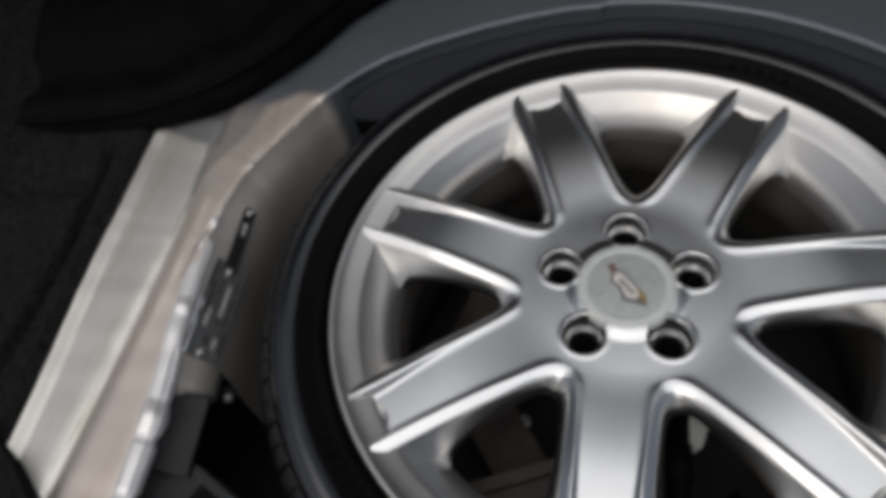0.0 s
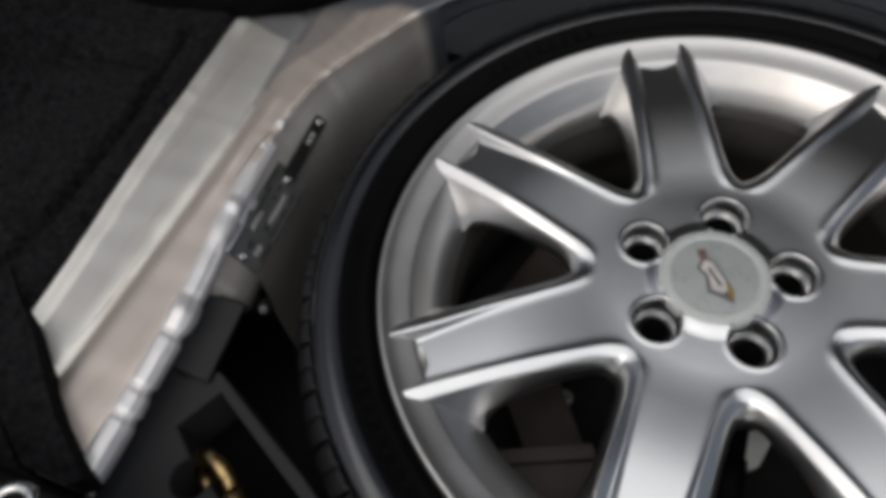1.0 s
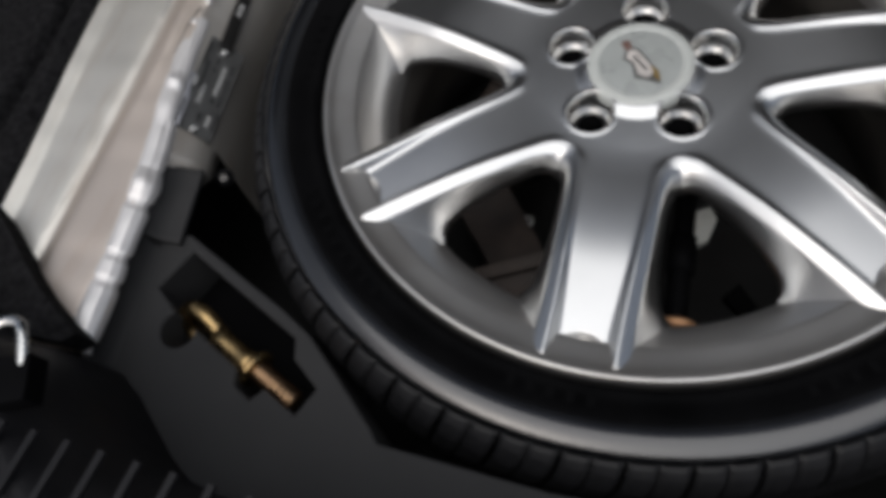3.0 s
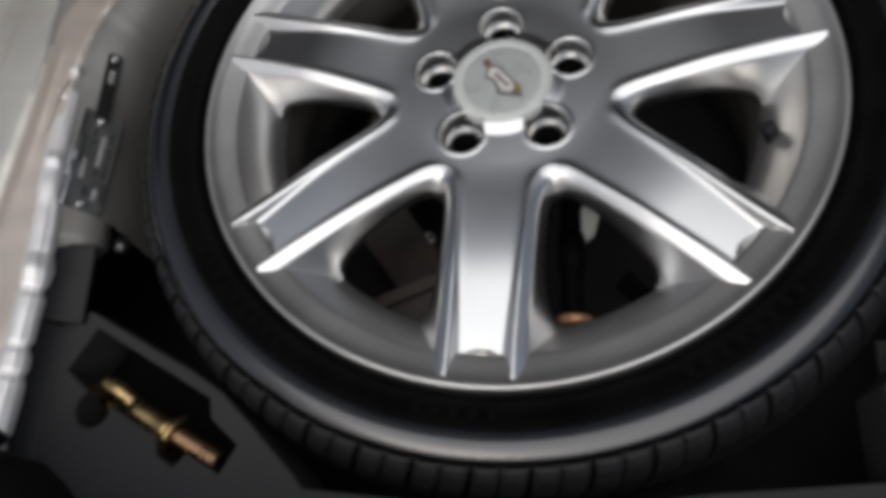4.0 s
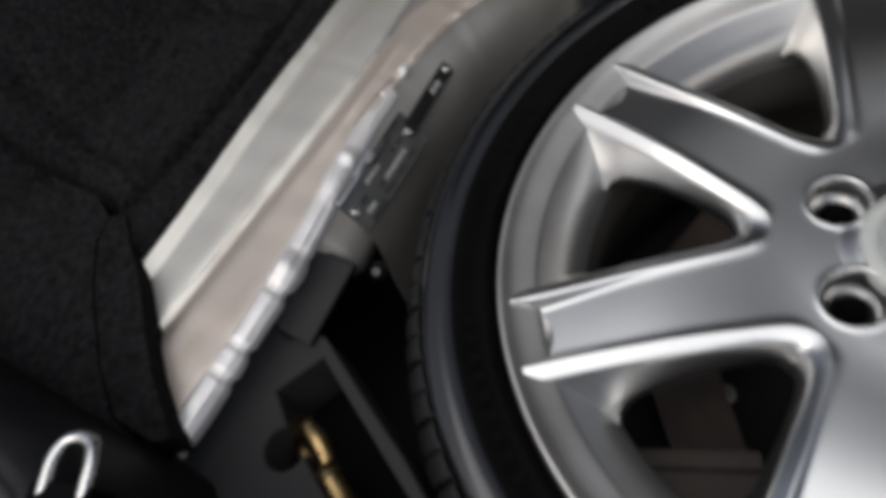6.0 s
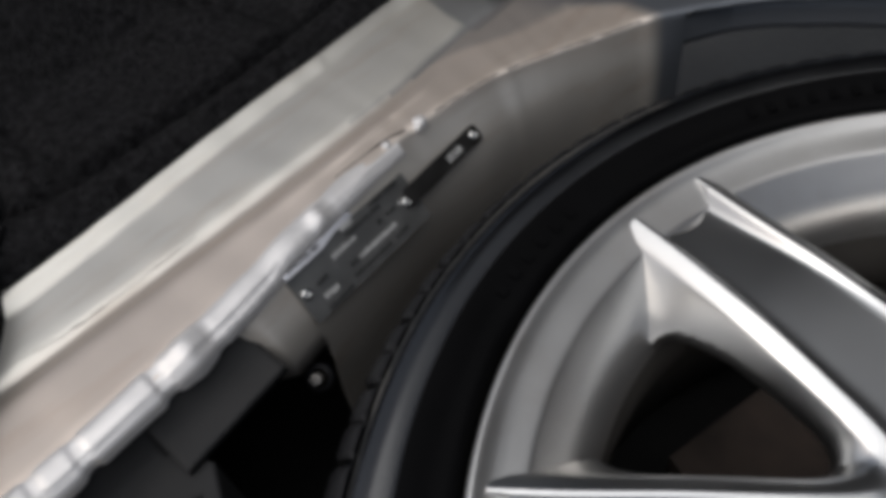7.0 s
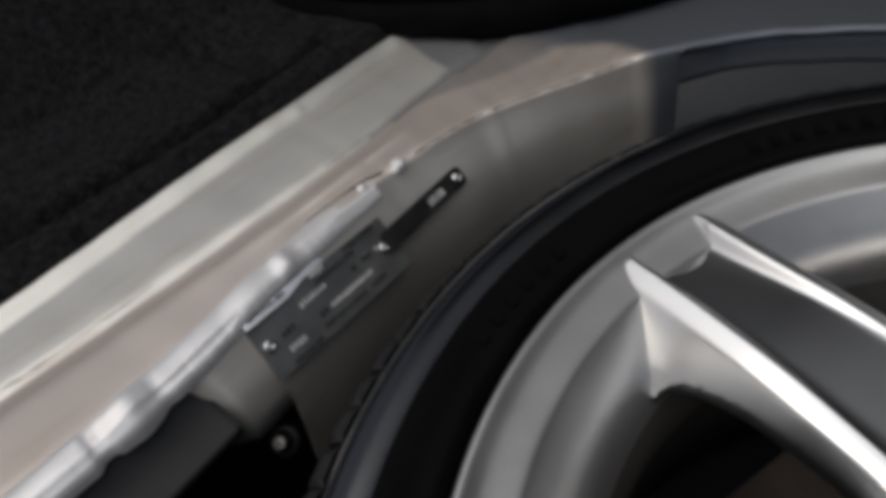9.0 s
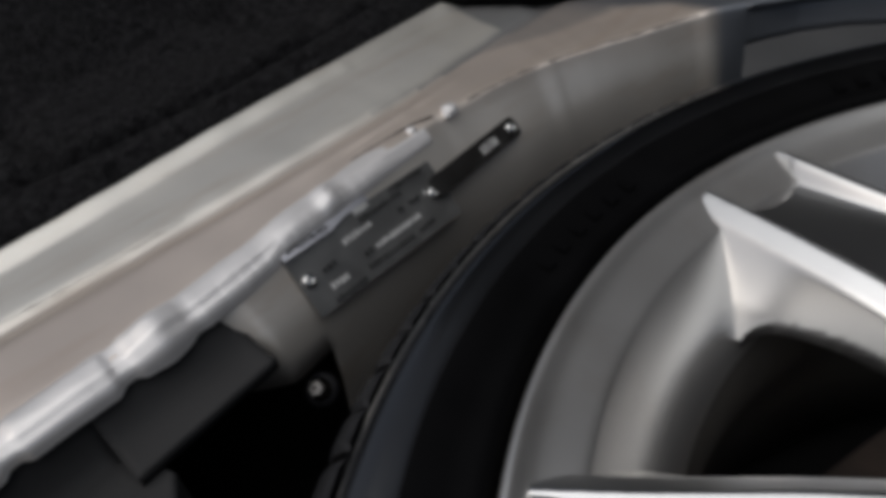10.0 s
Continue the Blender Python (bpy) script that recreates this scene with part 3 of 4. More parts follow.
seam_gap([(-0.4080, -0.2270), (-0.3960, -0.2290), (-0.3900, -0.2120), (-0.3880, -0.1800), (-0.3900, -0.1250)], 0.0154, 50, 0.0001)
for x, y, r in ((-0.3600, -0.0150, 0.0030), (-0.3592, 0.0110, 0.0046), (-0.3570, 0.0075, 0.0030)):
    ob = part("sealer_blob", lathe([(r, -0.002), (0.92 * r, 0.2 * r), (0.7 * r, 0.36 * r), (0.35 * r, 0.45 * r), (0.0002, 0.48 * r)], 18, "sealer_blob", SEALER), panel, "pinkish blob of painted sealer")
    ob.location = (x, y, 0.0138)

# ---- approval plate, date tag and rivets on the wall of the well ----
def wall_axes(a, b):
    """Axes on the sloping wall through two places on it: x runs along it, y up it, z out of it."""
    a, b = Vector(a), Vector(b)
    ex = (b - a).normalized()
    ey = Vector((-0.62, 0, 0.78))
    ey = (ey - ex * ey.dot(ex)).normalized()
    m = Matrix((ex, ey, ex.cross(ey))).transposed().to_4x4()
    m.translation = (a + b) / 2 + Vector((0, 0, FACE)) + m.to_3x3() @ Vector((0, 0, 0.0030))
    return m, (b - a).length


def rivet(parent, x, y):
    ob = part("rivet", lathe([(0.0032, 0.0), (0.0032, 0.0008), (0.0022, 0.0018), (0.0012, 0.0019), (0.0010, 0.0006), (0.0002, 0.0004)], 16, "rivet", STEEL), parent, "bright steel rivet")
    ob.location = (x, y, 0.0008)


def bar(parent, x, y, w, h, mat, name="text_bar"):
    ob = part(name, box(w, h, 0.0005, name, mat), parent)
    ob.location = (x, y, 0.0011)


def words(parent, text, x, y, size, mat):
    cu = bpy.data.curves.new("lettering", "FONT")
    cu.body, cu.size, cu.extrude = text, size, 0.0002
    cu.materials.append(mat)
    ob = new("lettering", cu)
    ob.parent = parent
    ob.location = (x, y, 0.0011)
    return ob


pm, pl = wall_axes((-0.3303, -0.1115, -0.0060), (-0.3413, -0.0185, -0.0119))
plate = thing("approval_plate", pm, "dull aluminium approval plate riveted to the well wall", "plate")
PLATE_TOP, PLATE_H = 0.0210, 0.0370


def on_plate(u, v):
    """A place on the plate: u along its length, v down its height, both 0 to 1."""
    return (u - 0.5) * pl, PLATE_TOP - v * PLATE_H


def rounded(w, h, r):
    return [(sx * (w / 2 - r) + r * math.cos(radians(a + q)), sy * (h / 2 - r) + r * math.sin(radians(a + q)))
            for sx, sy, a in ((1, 1, 0), (-1, 1, 90), (-1, -1, 180), (1, -1, 270)) for q in (0, 30, 60, 90)]


BEND = 0.17
ob = part("plate", prism(rounded(pl, PLATE_H * (1 - BEND), 0.0010), -0.0005, 0.0005, "plate", PLATE, 0.0003, 1), plate)
ob.location = (0, PLATE_TOP - PLATE_H * (1 + BEND) / 2, 0)
# its upper margin bends back over the shoulder, coloured lighter as sky glare
margin = part("bent_margin", prism([(-pl / 2, -0.003), (-pl * 0.22, -0.003), (-pl * 0.1, -0.0005), (pl * 0.06, 0.0), (pl * 0.05, 0.0040), (-pl * 0.18, 0.0062), (-pl / 2 + 0.001, 0.0075)], -0.0005, 0.0005, "bent_margin", GLARE_TIN, 0.0003, 1), plate, "bent margin of the plate, sky glare in its colour")
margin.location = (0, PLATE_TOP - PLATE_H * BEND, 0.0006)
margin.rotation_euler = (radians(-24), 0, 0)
rivet(plate, *on_plate(0.05, 0.57))
rivet(plate, *on_plate(0.91, 0.57))
words(margin, "APPROVAL NO:", -pl / 2 + 0.0030, -0.0012, 0.0034, INK)
random.seed(5)
for u0, u1, v, mat in ((0.44, 0.54, 0.21, PUNCH), (0.68, 0.93, 0.22, INK), (0.44, 0.74, 0.32, INK), (0.30, 0.49, 0.43, PUNCH), (0.66, 0.70, 0.50, INK), (0.74, 0.82, 0.50, INK), (0.855, 0.87, 0.50, PUNCH),
                       (0.13, 0.22, 0.57, INK), (0.44, 0.76, 0.70, PUNCH), (0.36, 0.42, 0.70, INK), (0.12, 0.23, 0.78, PUNCH), (0.34, 0.66, 0.86, INK), (0.70, 0.82, 0.86, INK), (0.10, 0.30, 0.94, INK)):
    # each unreadable word as a row of short strokes
    n = max(2, int((u1 - u0) * pl / 0.0023))
    for k in range(n):
        x, y = on_plate(u0 + (k + 0.5) * (u1 - u0) / n, v)
        bar(plate, x, y + random.uniform(-0.0002, 0.0002), (u1 - u0) * pl / n * random.uniform(0.4, 0.7), 0.0024 + random.uniform(-0.0006, 0.0005), mat)

tm, tl = wall_axes((-0.3392, -0.0255, -0.0090), (-0.3434, 0.0390, -0.0062))
tag = thing("date_tag", tm, "narrow black riveted date tag on the well wall", "tag")
part("tag_plate", prism(rounded(tl, 0.0112, 0.0026), -0.0006, 0.0006, "tag_plate", TAG, 0.0003, 1), tag)
rivet(tag, tl / 2 - 0.005, 0.0)
for k, (w, h) in enumerate(((0.0010, 0.0046), (0.0012, 0.0044), (0.0007, 0.0050), (0.0010, 0.0046), (0.0017, 0.0042))):
    bar(tag, 0.004 + k * 0.0025, 0.0002 * (k % 2), w, h, PUNCH)

# ---- tool tray in the corner of the well ----
tray = thing("tool_tray", pose(0, 0, FACE), "charcoal foam tool tray beside the spare wheel", "tray")
slot = [(-0.2890, -0.2028), (-0.1868, -0.2486), (-0.1825, -0.2623), (-0.1600, -0.2780), (-0.1685, -0.2971), (-0.1945, -0.2850), (-0.2028, -0.2952), (-0.2166, -0.2886), (-0.2195, -0.2770), (-0.2600, -0.2590)]
slot += [(-0.2745 + 0.0135 * math.cos(radians(a)), -0.2610 + 0.0135 * math.sin(radians(a))) for a in np.linspace(15, -238, 14)] + [(-0.3040, -0.2347)]
out = [(-0.2975, -0.1900), (-0.2348, -0.2175), (-0.2050, -0.2300), (-0.1780, -0.2440), (-0.1500, -0.2660), (-0.1170, -0.2930), (-0.1093, -0.3010), (0.0, -0.3025), (0.070, -0.2970), (0.140, -0.2830), (0.233, -0.2690), (0.233, -0.372), (-0.330, -0.372), (-0.326, -0.27), (-0.3360, -0.2)]


def tray_mesh(outline, holes, z, depth, name, mat):
    bm = bmesh.new()
    edges, loops = [], []
    for ring in [outline] + holes:
        vs = [bm.verts.new((x, y, z)) for x, y in ring]
        es = [bm.edges.new((vs[i], vs[(i + 1) % len(vs)])) for i in range(len(vs))]
        edges += es
        loops.append(vs)
    bmesh.ops.triangle_fill(bm, use_beauty=True, use_dissolve=False, edges=edges)
    for vs in loops:
        low = [bm.verts.new((v.co.x, v.co.y, z - depth)) for v in vs]
        for i in range(len(vs)):
            j = (i + 1) % len(vs)
            bm.faces.new((vs[i], vs[j], low[j], low[i]))
    bmesh.ops.recalc_face_normals(bm, faces=bm.faces)
    bmesh.ops.bevel(bm, geom=[e for e in bm.edges if len(e.link_faces) == 2 and e.calc_face_angle(0) > 1.0 and abs(e.verts[0].co.z - z) < 1e-6 and abs(e.verts[1].co.z - z) < 1e-6],
                    offset=0.0022, segments=3, affect='EDGES', profile=0.5)
    return finish(bm, name, mat)


part("tray_body", tray_mesh(out, [slot], -0.016, 0.055, "tray_body", FOAM), tray)
# recess floor is black, not foam: the slot's shade put into the colour
part("recess_floor", prism([(-0.30, -0.20), (-0.14, -0.25), (-0.14, -0.308), (-0.30, -0.29)], -0.066, -0.062, "recess_floor", VINYL_AND_SHADE), tray)
# the block's top runs up against the wall under the sealer
ramp_sec = [(0.0, 0.0070), (0.0020, 0.0040), (0.0042, 0.0004), (0.0066, -0.0036), (0.0092, -0.0066), (0.0125, -0.0087), (0.0165, -0.0097)]
ramp_edge = [(-0.0030, -0.0100), (-0.0014, -0.0100), (-0.0004, -0.0103), (0.0, -0.0112), (0.0, -0.0150), (-0.0040, -0.0152)]
ramp = []
for k in range(17):
    q = k / 16
    y = -0.1385 - 0.0625 * q
    x_in, x_out = float(np.interp(y, inner[:NS // 2, 1], inner[:NS // 2, 0])), -0.3078 + 0.0085 * q
    for x, z in [(x_in + d, z) for d, z in ramp_sec] + [(x_out + d, z) for d, z in ramp_edge]:
        ramp.append((x, y + 0.0015 * (x + 0.3078) / 0.03, z + 0.0002 * noise.noise(Vector((x * 90, q * 9, 1)))))
thicken(part("side_block", mesh_of("side_block", ramp, [f[::-1] for f in grid_faces(17, len(ramp_sec) + len(ramp_edge))], FOAM), tray, "charcoal foam block against the well wall"), 0.002, False)
# the tray's edge turns up against the wall
lip_sec = [(0.0008, 0.0060), (0.0024, 0.0005), (0.0036, -0.0055), (0.0052, -0.0115), (0.0080, -0.0152), (0.0110, -0.0162), (0.0130, -0.0166)]
lip_v = []
for k in range(25):
    y = -0.2005 - 0.130 * k / 24
    x_in = float(np.interp(y, inner[:NS // 2, 1], inner[:NS // 2, 0]))
    lip_v += [(x_in + d, y, z) for d, z in lip_sec]
thicken(part("tray_edge", mesh_of("tray_edge", lip_v, [f[::-1] for f in grid_faces(25, len(lip_sec))], FOAM), tray), 0.0015, False)
# tray on the far side of the tyre
arc2 = [(0.318 * math.cos(radians(a)), 0.318 * math.sin(radians(a))) for a in np.linspace(-14, -43, 12)]
tray2 = thing("tool_tray", pose(0, 0, FACE), "charcoal foam corner tray with a round finger hole", "tray")
knob = [(0.268 + 0.016 * math.cos(a), -0.203 + 0.016 * math.sin(a)) for a in np.linspace(0, 2 * math.pi, 20)[:-1]]
out2 = arc2 + [(0.236, -0.372), (0.335, -0.372), (0.335, -0.075)]
part("tray_body", tray_mesh(out2, [knob], -0.006, 0.05, "tray_body", FOAM), tray2)
# finger hole's floor, in a darker colour than the tray's foam
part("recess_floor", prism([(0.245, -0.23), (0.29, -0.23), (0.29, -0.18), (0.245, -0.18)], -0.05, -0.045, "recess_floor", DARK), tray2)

# ---- tow eye ----
tow = thing("tow_eye", pose(0, 0, FACE), "yellow zinc-plated screw-in tow eye lying in the foam tray", "tow eye")
A, B = Vector((-0.2444, -0.2585, -0.021)), Vector((-0.1725, -0.2890, -0.0205))
ax = (B - A).normalized()
part("shank", tube([A + ax * d for d in (0, 0.009, 0.021, 0.031, 0.037)], [0.0085, 0.0078, 0.0076, 0.0085, 0.0100], "shank", BRASS, 18), tow)
part("collar", tube([A + ax * d for d in (0.0365, 0.038, 0.0415, 0.043)], [0.011, 0.0135, 0.0135, 0.011], "collar", BRASS, 24), tow)
thread_pts, thread_rad = [], []
for k in range(61):
    thread_pts.append(A + ax * (0.043 + 0.036 * k / 60))
    thread_rad.append(0.0074 + 0.0008 * math.sin(k * math.pi * 2 / 3.4) - (0.002 if k > 58 else 0))
part("thread", tube(thread_pts, thread_rad, "thread", COPPERY, 18), tow)
ring = []
C = A - ax * 0.0205 + Vector((-0.001, -0.004, -0.013))
lift = Vector((0.20, 0.45, 0.87))
for k in range(33):
    a = 2 * math.pi * k / 32
    ring.append(C + ax * (0.0210 * math.cos(a)) + lift * (0.0185 * math.sin(a)))
part("eye", tube(ring, 0.0060, "eye", BRASS, 16, cap=False), tow)

# bolt glinting in the gap beside the side block
bolt = thing("bolt", pose(-0.3098, -0.1272, FACE - 0.040, 25, 30, 0), "small bright bolt in the dark gap of the well", "bolt")
part("bolt_head", lathe([(0.0036, -0.008), (0.0036, 0.002), (0.003, 0.003), (0.0008, 0.0032)], 6, "bolt_head", DULL, False), bolt)
part("washer", lathe([(0.0075, -0.0075), (0.0075, -0.006), (0.005, -0.005)], 24, "washer", PLASTIC), bolt)

# ---- rear sill with ribbed top ----
sill = thing("rear_sill", pose(0, 0, FACE), "black plastic trunk sill trim with grey ribbed top", "sill trim", kind="structure")
SEC = [(-0.297, -0.20), (-0.2975, 0.0), (-0.299, 0.03), (-0.303, 0.06), (-0.309, 0.082), (-0.318, 0.097), (-0.328, 0.104), (-0.336, 0.1055)]
xs = np.linspace(-0.62, 0.62, 63)
bend = lambda x: -0.02 * max(0.0, -x - 0.30) / 0.3 - 0.058 * float(smooth01(np.array((x + 0.315) / 0.11)))
thicken(part("sill_face", mesh_of("sill_face", [(x, y + bend(x), z) for x in xs for y, z in SEC], [f[::-1] for f in grid_faces(len(xs), len(SEC))], PLASTIC), sill), 0.003)
TOP = [(-0.336, 0.1055), (-0.340, 0.1068), (-0.345, 0.1070), (-0.42, 0.108), (-0.47, 0.104), (-0.485, 0.09), (-0.49, 0.0), (-0.49, -0.2)]
thicken(part("sill_top", mesh_of("sill_top", [(x, y + bend(x), z) for x in xs for y, z in TOP], [f[::-1] for f in grid_faces(len(xs), len(TOP))], GREYPLASTIC), sill, "grey grained plastic top"), 0.003)
rib_me = box(0.0035, 0.05, 0.003, "rib", PLASTIC, 0.001)
for k in range(60):
    ob = part("rib", rib_me, sill)
    ob.location = (-0.60 + 0.02 * k, -0.375, 0.108)
    ob.rotation_euler.z = radians(-8)

hook = thing("tie_down_hook", pose(-0.2740, -0.3157, FACE + 0.114, 0, 0, 22), "bright steel tie-down loop on the black sill", "hook")
loop = [(-0.0138, -0.016, -0.005), (-0.0135, -0.010, -0.003), (-0.0135, -0.002, -0.001), (-0.0125, 0.004, 0.0), (-0.0085, 0.0095, 0.0), (0, 0.0115, 0.0), (0.0085, 0.0095, 0.0), (0.0125, 0.004, 0.0), (0.0135, -0.002, -0.001), (0.0135, -0.010, -0.003), (0.0138, -0.016, -0.005)]
part("loop", tube(spline([(0.80 * x, 1.10 * y, z) for x, y, z in loop], 48), 0.0029, "loop", STEEL, 14), hook)
ob = part("mount", box(0.032, 0.024, 0.014, "mount", VINYL_AND_SHADE, 0.004), hook, "black plastic mount of the loop")
ob.location = (0, -0.0190, -0.0075)

# ---- carpet on the side of the trunk ----
carpet = thing("side_carpet", pose(0, 0, FACE), "black felt trunk carpet lining with soft creases", "carpet", kind="structure")
cu_ = np.concatenate([np.linspace(-0.001, 0.16, 72), np.linspace(0.165, 0.42, 36)])
CI = [i for i in range(0, 370, 4) if inner[i, 1] > -0.205]
FOLDS = [([(-0.490, 0.07), (-0.476, -0.021), (-0.474, -0.051), (-0.470, -0.144), (-0.478, -0.189), (-0.465, -0.213)], 0.014, 0.0045),
         ([(-0.72, -0.110), (-0.595, -0.145), (-0.516, -0.154), (-0.491, -0.140)], 0.012, 0.006), ([(-0.661, -0.184), (-0.552, -0.178), (-0.490, -0.189)], 0.016, 0.010),
         ([(-0.60, -0.02), (-0.555, 0.02), (-0.50, 0.03)], 0.010, 0.012)]


def crease(x, y):
    """Depth of the folds pressed into the felt at a place."""
    deep = 0.0
    for line, depth, width in FOLDS:
        near = 9.0
        for (ax_, ay_), (bx_, by_) in zip(line, line[1:]):
            k = max(0.0, min(1.0, ((x - ax_) * (bx_ - ax_) + (y - ay_) * (by_ - ay_)) / ((bx_ - ax_) ** 2 + (by_ - ay_) ** 2)))
            near = min(near, math.hypot(x - ax_ - k * (bx_ - ax_), y - ay_ - k * (by_ - ay_)))
        deep = max(deep, depth * math.exp(-(near / width) ** 2))
    return deep


cv = []
for i in CI:
    o = gw[i, 1]
    y = inner[i, 1]
    for u in cu_:
        z = 0.0235 + 0.007 * smooth01(np.array((u + 0.001) / 0.010)) + 0.05 * u
        z += 0.75 * max(0.0, u - 0.12)
        z += 0.004 * noise.noise(Vector((u * 18, y * 14, 0.3))) * min(1, max(0.0, u) * 30)
        z -= crease(inner[i, 0] + nrm[i, 0] * (o + u), y + nrm[i, 1] * (o + u))
        cv.append((inner[i, 0] + nrm[i, 0] * (o + u), inner[i, 1] + nrm[i, 1] * (o + u), z))
thicken(part("carpet_sheet", mesh_of("carpet_sheet", cv, grid_faces(len(CI), len(cu_)), CARPET), carpet), 0.004)
flap = [(-0.4520, -0.1970), (-0.4310, -0.2110), (-0.4130, -0.2215), (-0.3940, -0.2355), (-0.3770, -0.2480), (-0.3510, -0.2660), (-0.3250, -0.2800), (-0.3060, -0.2890), (-0.3150, -0.2965), (-0.3495, -0.2980), (-0.3845, -0.2800), (-0.4365, -0.2430), (-0.4657, -0.2152), (-0.4738, -0.1958), (-0.462, -0.190)]
part("carpet_flap", prism(flap, 0.012, 0.0345, "carpet_flap", CARPET, 0.007, 4), carpet, "black felt flap over the panel's end")
flap = [(-0.3510, -0.2995), (-0.3860, -0.2815), (-0.438, -0.2445), (-0.4675, -0.2165), (-0.4760, -0.1965), (-0.50, -0.187), (-0.80, -0.195), (-0.80, -0.36), (-0.48, -0.36), (-0.314, -0.345), (-0.318, -0.302)]
part("carpet_corner", prism(flap, 0.010, 0.0340, "carpet_corner", CARPET, 0.007, 4), carpet, "black felt corner piece beside the sill")

# ---- folded black cover at the front corner of the well ----
cover = thing("floor_cover", pose(0, 0, FACE), "black rolled-back vinyl floor cover resting on the panel", "floor cover")
edge = spline([(-0.60, 0.075), (-0.53, 0.085), (-0.471, 0.100), (-0.404, 0.137), (-0.354, 0.190), (-0.300, 0.285), (-0.22, 0.37), (-0.10, 0.42), (0.1, 0.43), (0.35, 0.40), (0.6, 0.30)], 120)
et = np.gradient(edge, axis=0)
en = np.stack([-et[:, 1], et[:, 0]], 1)
en /= np.linalg.norm(en, axis=1)[:, None]
fold = [(0.02, 0.014), (0.004, 0.016), (-0.002, 0.024), (0.000, 0.036), (0.008, 0.048), (0.02, 0.055), (0.035, 0.056), (0.05, 0.052), (0.065, 0.055), (0.085, 0.066), (0.12, 0.08), (0.2, 0.10)]
vv = []
for i in range(len(edge)):
    for u, z in fold:
        w = 0.003 * noise.noise(Vector((i * 0.12, u * 20, 2.0)))
        vv.append((edge[i, 0] + en[i, 0] * (u + w), edge[i, 1] + en[i, 1] * (u + w), z + w))
thicken(part("fold", mesh_of("fold", vv, grid_faces(len(edge), len(fold)), VINYL_AND_SHADE), cover), 0.002)

hem = [(edge[i, 0] + en[i, 0] * 0.006, edge[i, 1] + en[i, 1] * 0.006, 0.0485 + 0.001 * noise.noise(Vector((i * 0.3, 1, 1)))) for i in range(len(edge))]
part("hem", tube(hem, 0.0042, "hem", VINYL_AND_SHADE, 8), cover, "rolled hem of the cover")

# ---- unseen trunk floor board, added over the front of the well to darken reflections ----
board = thing("unseen_floor_board", pose(0, 0.47, FACE + 0.03, 8, 0, 0), "unseen black trunk floor board, added to darken reflections", "floor board")
ob = part("board", box(1.24, 0.02, 0.50, "board", CARPET, 0.004), board)
ob.location = (0, 0, 0.25)

# ---- under the wheel ----
floor_ = thing("well_floor", pose(0, 0, 0), "near-black floor of the spare wheel well", "floor", kind="structure")
# added wall behind the gap left in the panel, near black like the floor
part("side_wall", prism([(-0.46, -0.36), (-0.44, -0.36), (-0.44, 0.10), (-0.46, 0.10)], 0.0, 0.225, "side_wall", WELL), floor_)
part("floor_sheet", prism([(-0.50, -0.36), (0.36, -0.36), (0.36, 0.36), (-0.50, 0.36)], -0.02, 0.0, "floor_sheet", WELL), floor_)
jack = thing("scissor_jack", pose(0, 0, FACE), "black and rusty scissor jack stowed under the wheel", "jack")
part("spindle", tube([(0.0555, -0.168, -0.091), (0.0545, -0.150, -0.091), (0.050, -0.06, -0.095), (0.047, 0.02, -0.10)], [0.0075, 0.0085, 0.008, 0.008], "spindle", VINYL_AND_SHADE, 20), jack, "black spindle")
part("sleeve", tube([(0.0530, -0.118, -0.0925), (0.0515, -0.088, -0.094)], 0.0105, "sleeve", VINYL_AND_SHADE, 20), jack, "black rubber sleeve")
part("spindle_ring", tube([(0.0562, -0.166, -0.0905), (0.0560, -0.164, -0.0905), (0.0558, -0.160, -0.0905), (0.0557, -0.158, -0.0905)], [0.0130, 0.0158, 0.0158, 0.0130], "spindle_ring", COPPER, 24), jack, "orange copper ring")
part("bracket", prism([(0.0585, -0.062), (0.0600, -0.084), (0.0640, -0.090), (0.0700, -0.084), (0.0740, -0.066), (0.0680, -0.056)], -0.104, -0.096, "bracket", CAPMAT, 0.003), jack, "pale plastic bracket")
part("jack_arm", prism([(0.088, -0.120), (0.120, -0.150), (0.128, -0.142), (0.098, -0.108)], -0.125, -0.115, "jack_arm", VINYL_AND_SHADE, 0.003), jack, "black steel arm")
part("hook_pin", tube([(-0.073, -0.030, -0.075), (-0.073, -0.060, -0.075), (-0.0725, -0.066, -0.077)], [0.010, 0.011, 0.008], "hook_pin", VINYL_AND_SHADE, 16), jack, "black round jack pin")
part("jack_arm", prism([(-0.16, -0.05), (-0.03, -0.20), (0.0, -0.17), (-0.12, -0.02)], -0.150, -0.132, "jack_arm", RUST, 0.003), jack, "brown rusty steel arm")
part("jack_arm", prism([(-0.1150, -0.1560), (-0.030, -0.1200), (-0.026, -0.1700), (-0.075, -0.205)], -0.120, -0.1065, "jack_arm", RUST, 0.003), jack, "brown rusty steel arm")
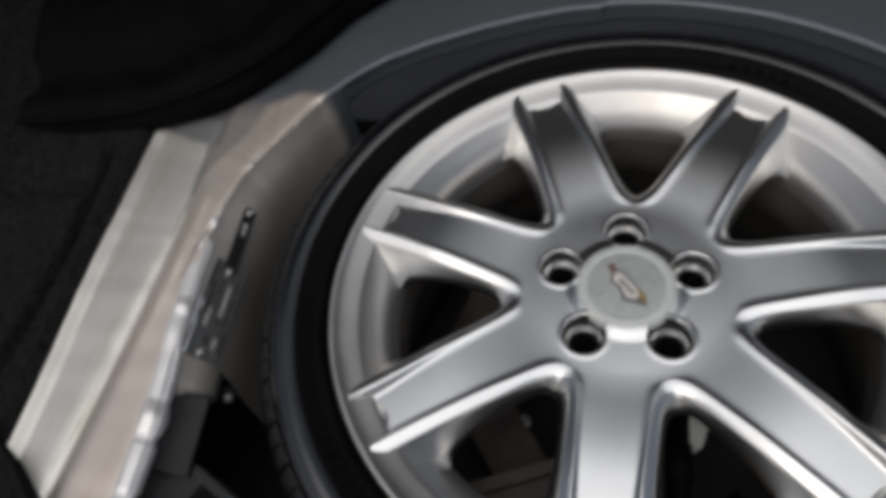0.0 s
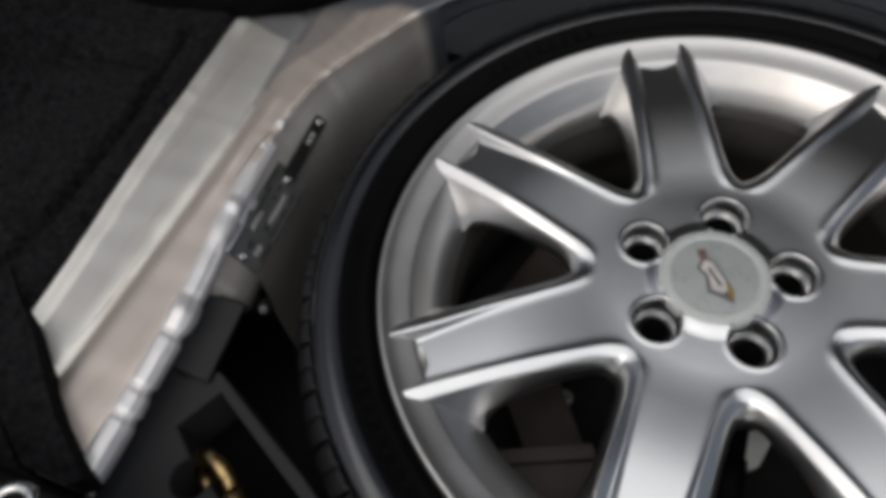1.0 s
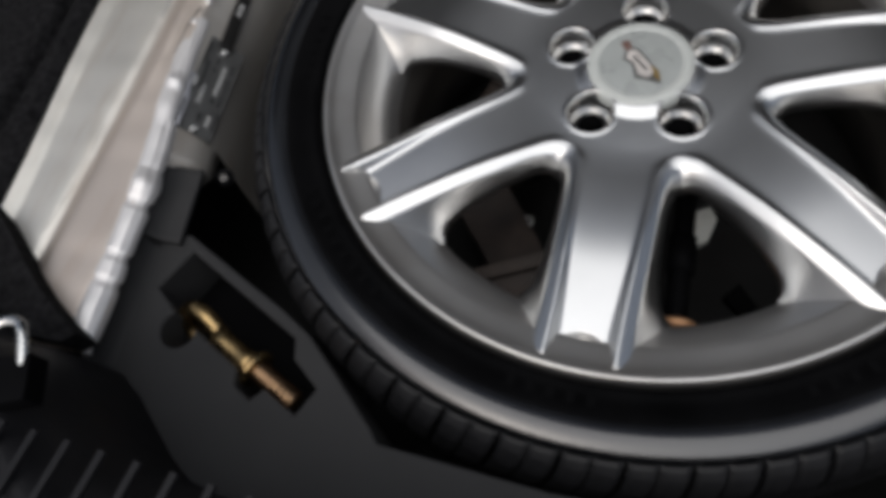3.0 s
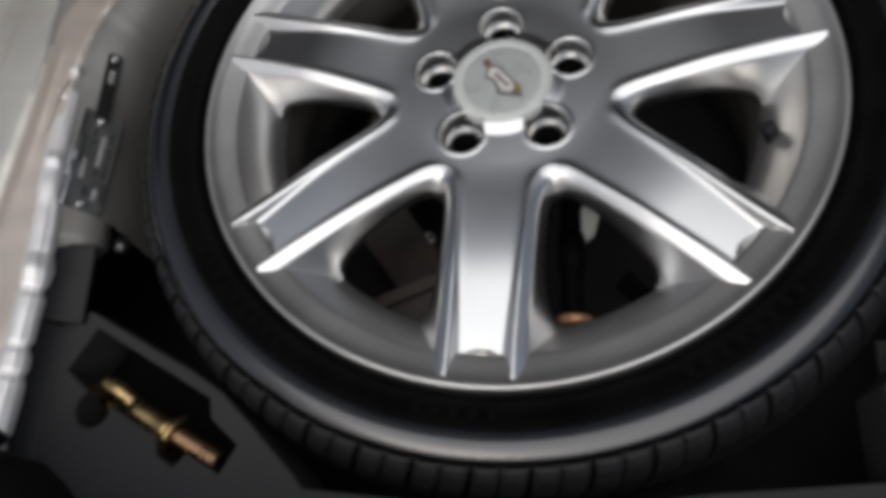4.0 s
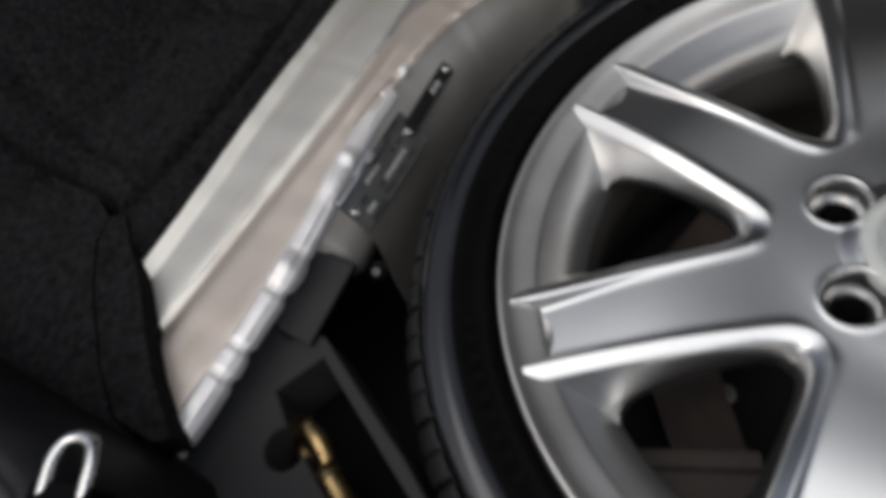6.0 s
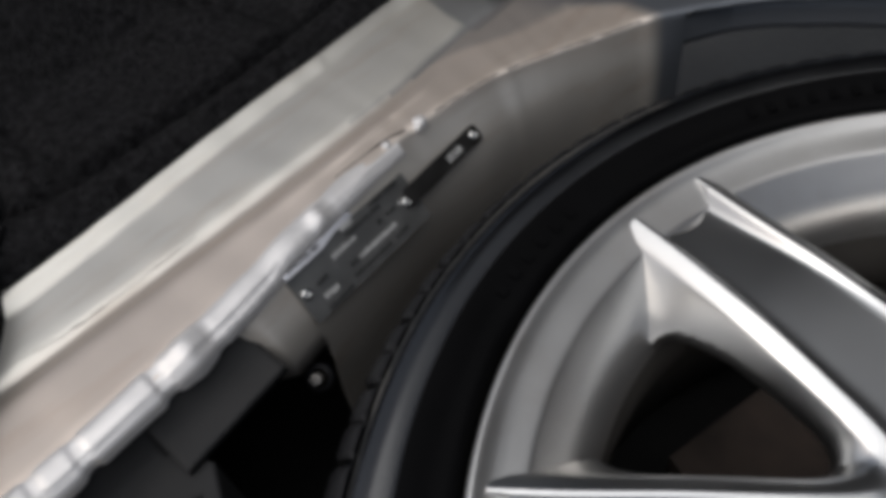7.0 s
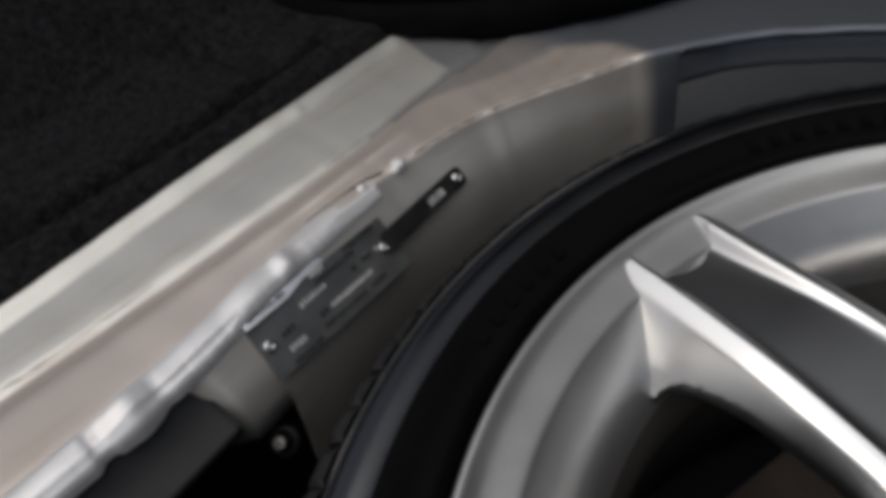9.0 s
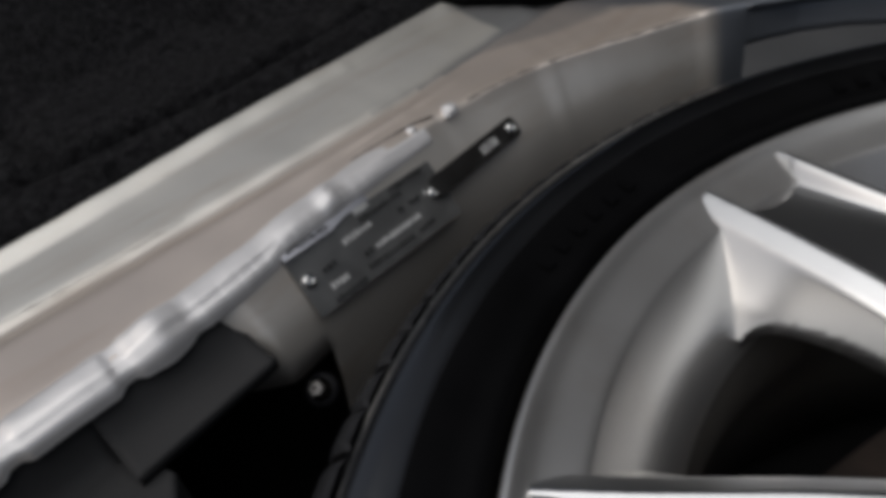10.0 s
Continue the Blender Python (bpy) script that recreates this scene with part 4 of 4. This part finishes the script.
part("jack_flange", prism([(-0.1130, -0.1470), (-0.0440, -0.1130), (-0.0380, -0.1220), (-0.1070, -0.1560)], -0.106, -0.100, "jack_flange", RUST, 0.002), jack, "raised edge of the rusty arm")
part("jack_base", prism([(-0.17, 0.0), (-0.10, -0.03), (-0.06, 0.10), (-0.14, 0.12)], -0.17, -0.15, "jack_base", RUST, 0.003), jack, "brown rusty steel base")
part("pivot", lathe([(0.008, -0.145), (0.008, -0.128), (0.005, -0.125), (0.0005, -0.125)], 18, "pivot", STEEL), jack, "bright pivot pin").location = (-0.0776, -0.0715, -0.012)

# ---- plain unseen walls and roof that close the trunk, and the ground under the car ----
# the roof panels and the front wall are added to darken reflections
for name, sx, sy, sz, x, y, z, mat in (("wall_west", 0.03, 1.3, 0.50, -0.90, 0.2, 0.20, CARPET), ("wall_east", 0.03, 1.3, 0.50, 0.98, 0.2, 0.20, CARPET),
                                       ("wall_north_blocker", 1.7, 0.03, 1.40, -0.1, 0.86, 0.85, CARPET), ("ceiling", 1.1, 0.47, 0.03, -0.1, 0.625, 0.70, BLOCKER), ("ceiling_west_blocker", 0.48, 0.69, 0.03, -0.66, 0.505, 0.66, BLOCKER)):
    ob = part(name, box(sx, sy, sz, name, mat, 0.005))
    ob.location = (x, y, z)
    tagged(ob, {"wall_west": "unseen black carpeted side wall of the trunk", "wall_east": "unseen black carpeted side wall of the trunk", "wall_north_blocker": "unseen black carpeted wall ahead of the trunk, blocks sky light", "ceiling": "unseen dark panel over the trunk, blocks sky light", "ceiling_west_blocker": "unseen dark panel over the side carpet, blocks sky light"}[name], "ceiling" if name.startswith("ceiling") else "wall", kind="structure")
ob = part("floor_east", box(0.60, 1.2, 0.02, "floor_east", CARPET, 0.003))
ob.location = (0.71, 0.2, FACE + 0.01)
tagged(ob, "black carpeted trunk floor beside the well", "floor", kind="structure")
ob = part("floor_north", box(1.5, 0.42, 0.02, "floor_north", CARPET, 0.003))
ob.location = (-0.1, 0.65, FACE + 0.005)
tagged(ob, "black carpeted trunk floor ahead of the well", "floor", kind="structure")
ob = part("ground", mesh_of("ground", [(-60, -60, -0.45), (60, -60, -0.45), (60, 60, -0.45), (-60, 60, -0.45)], [(0, 1, 2, 3)], ASPHALT, False))
tagged(ob, "grey asphalt ground under the car", "ground", kind="structure")
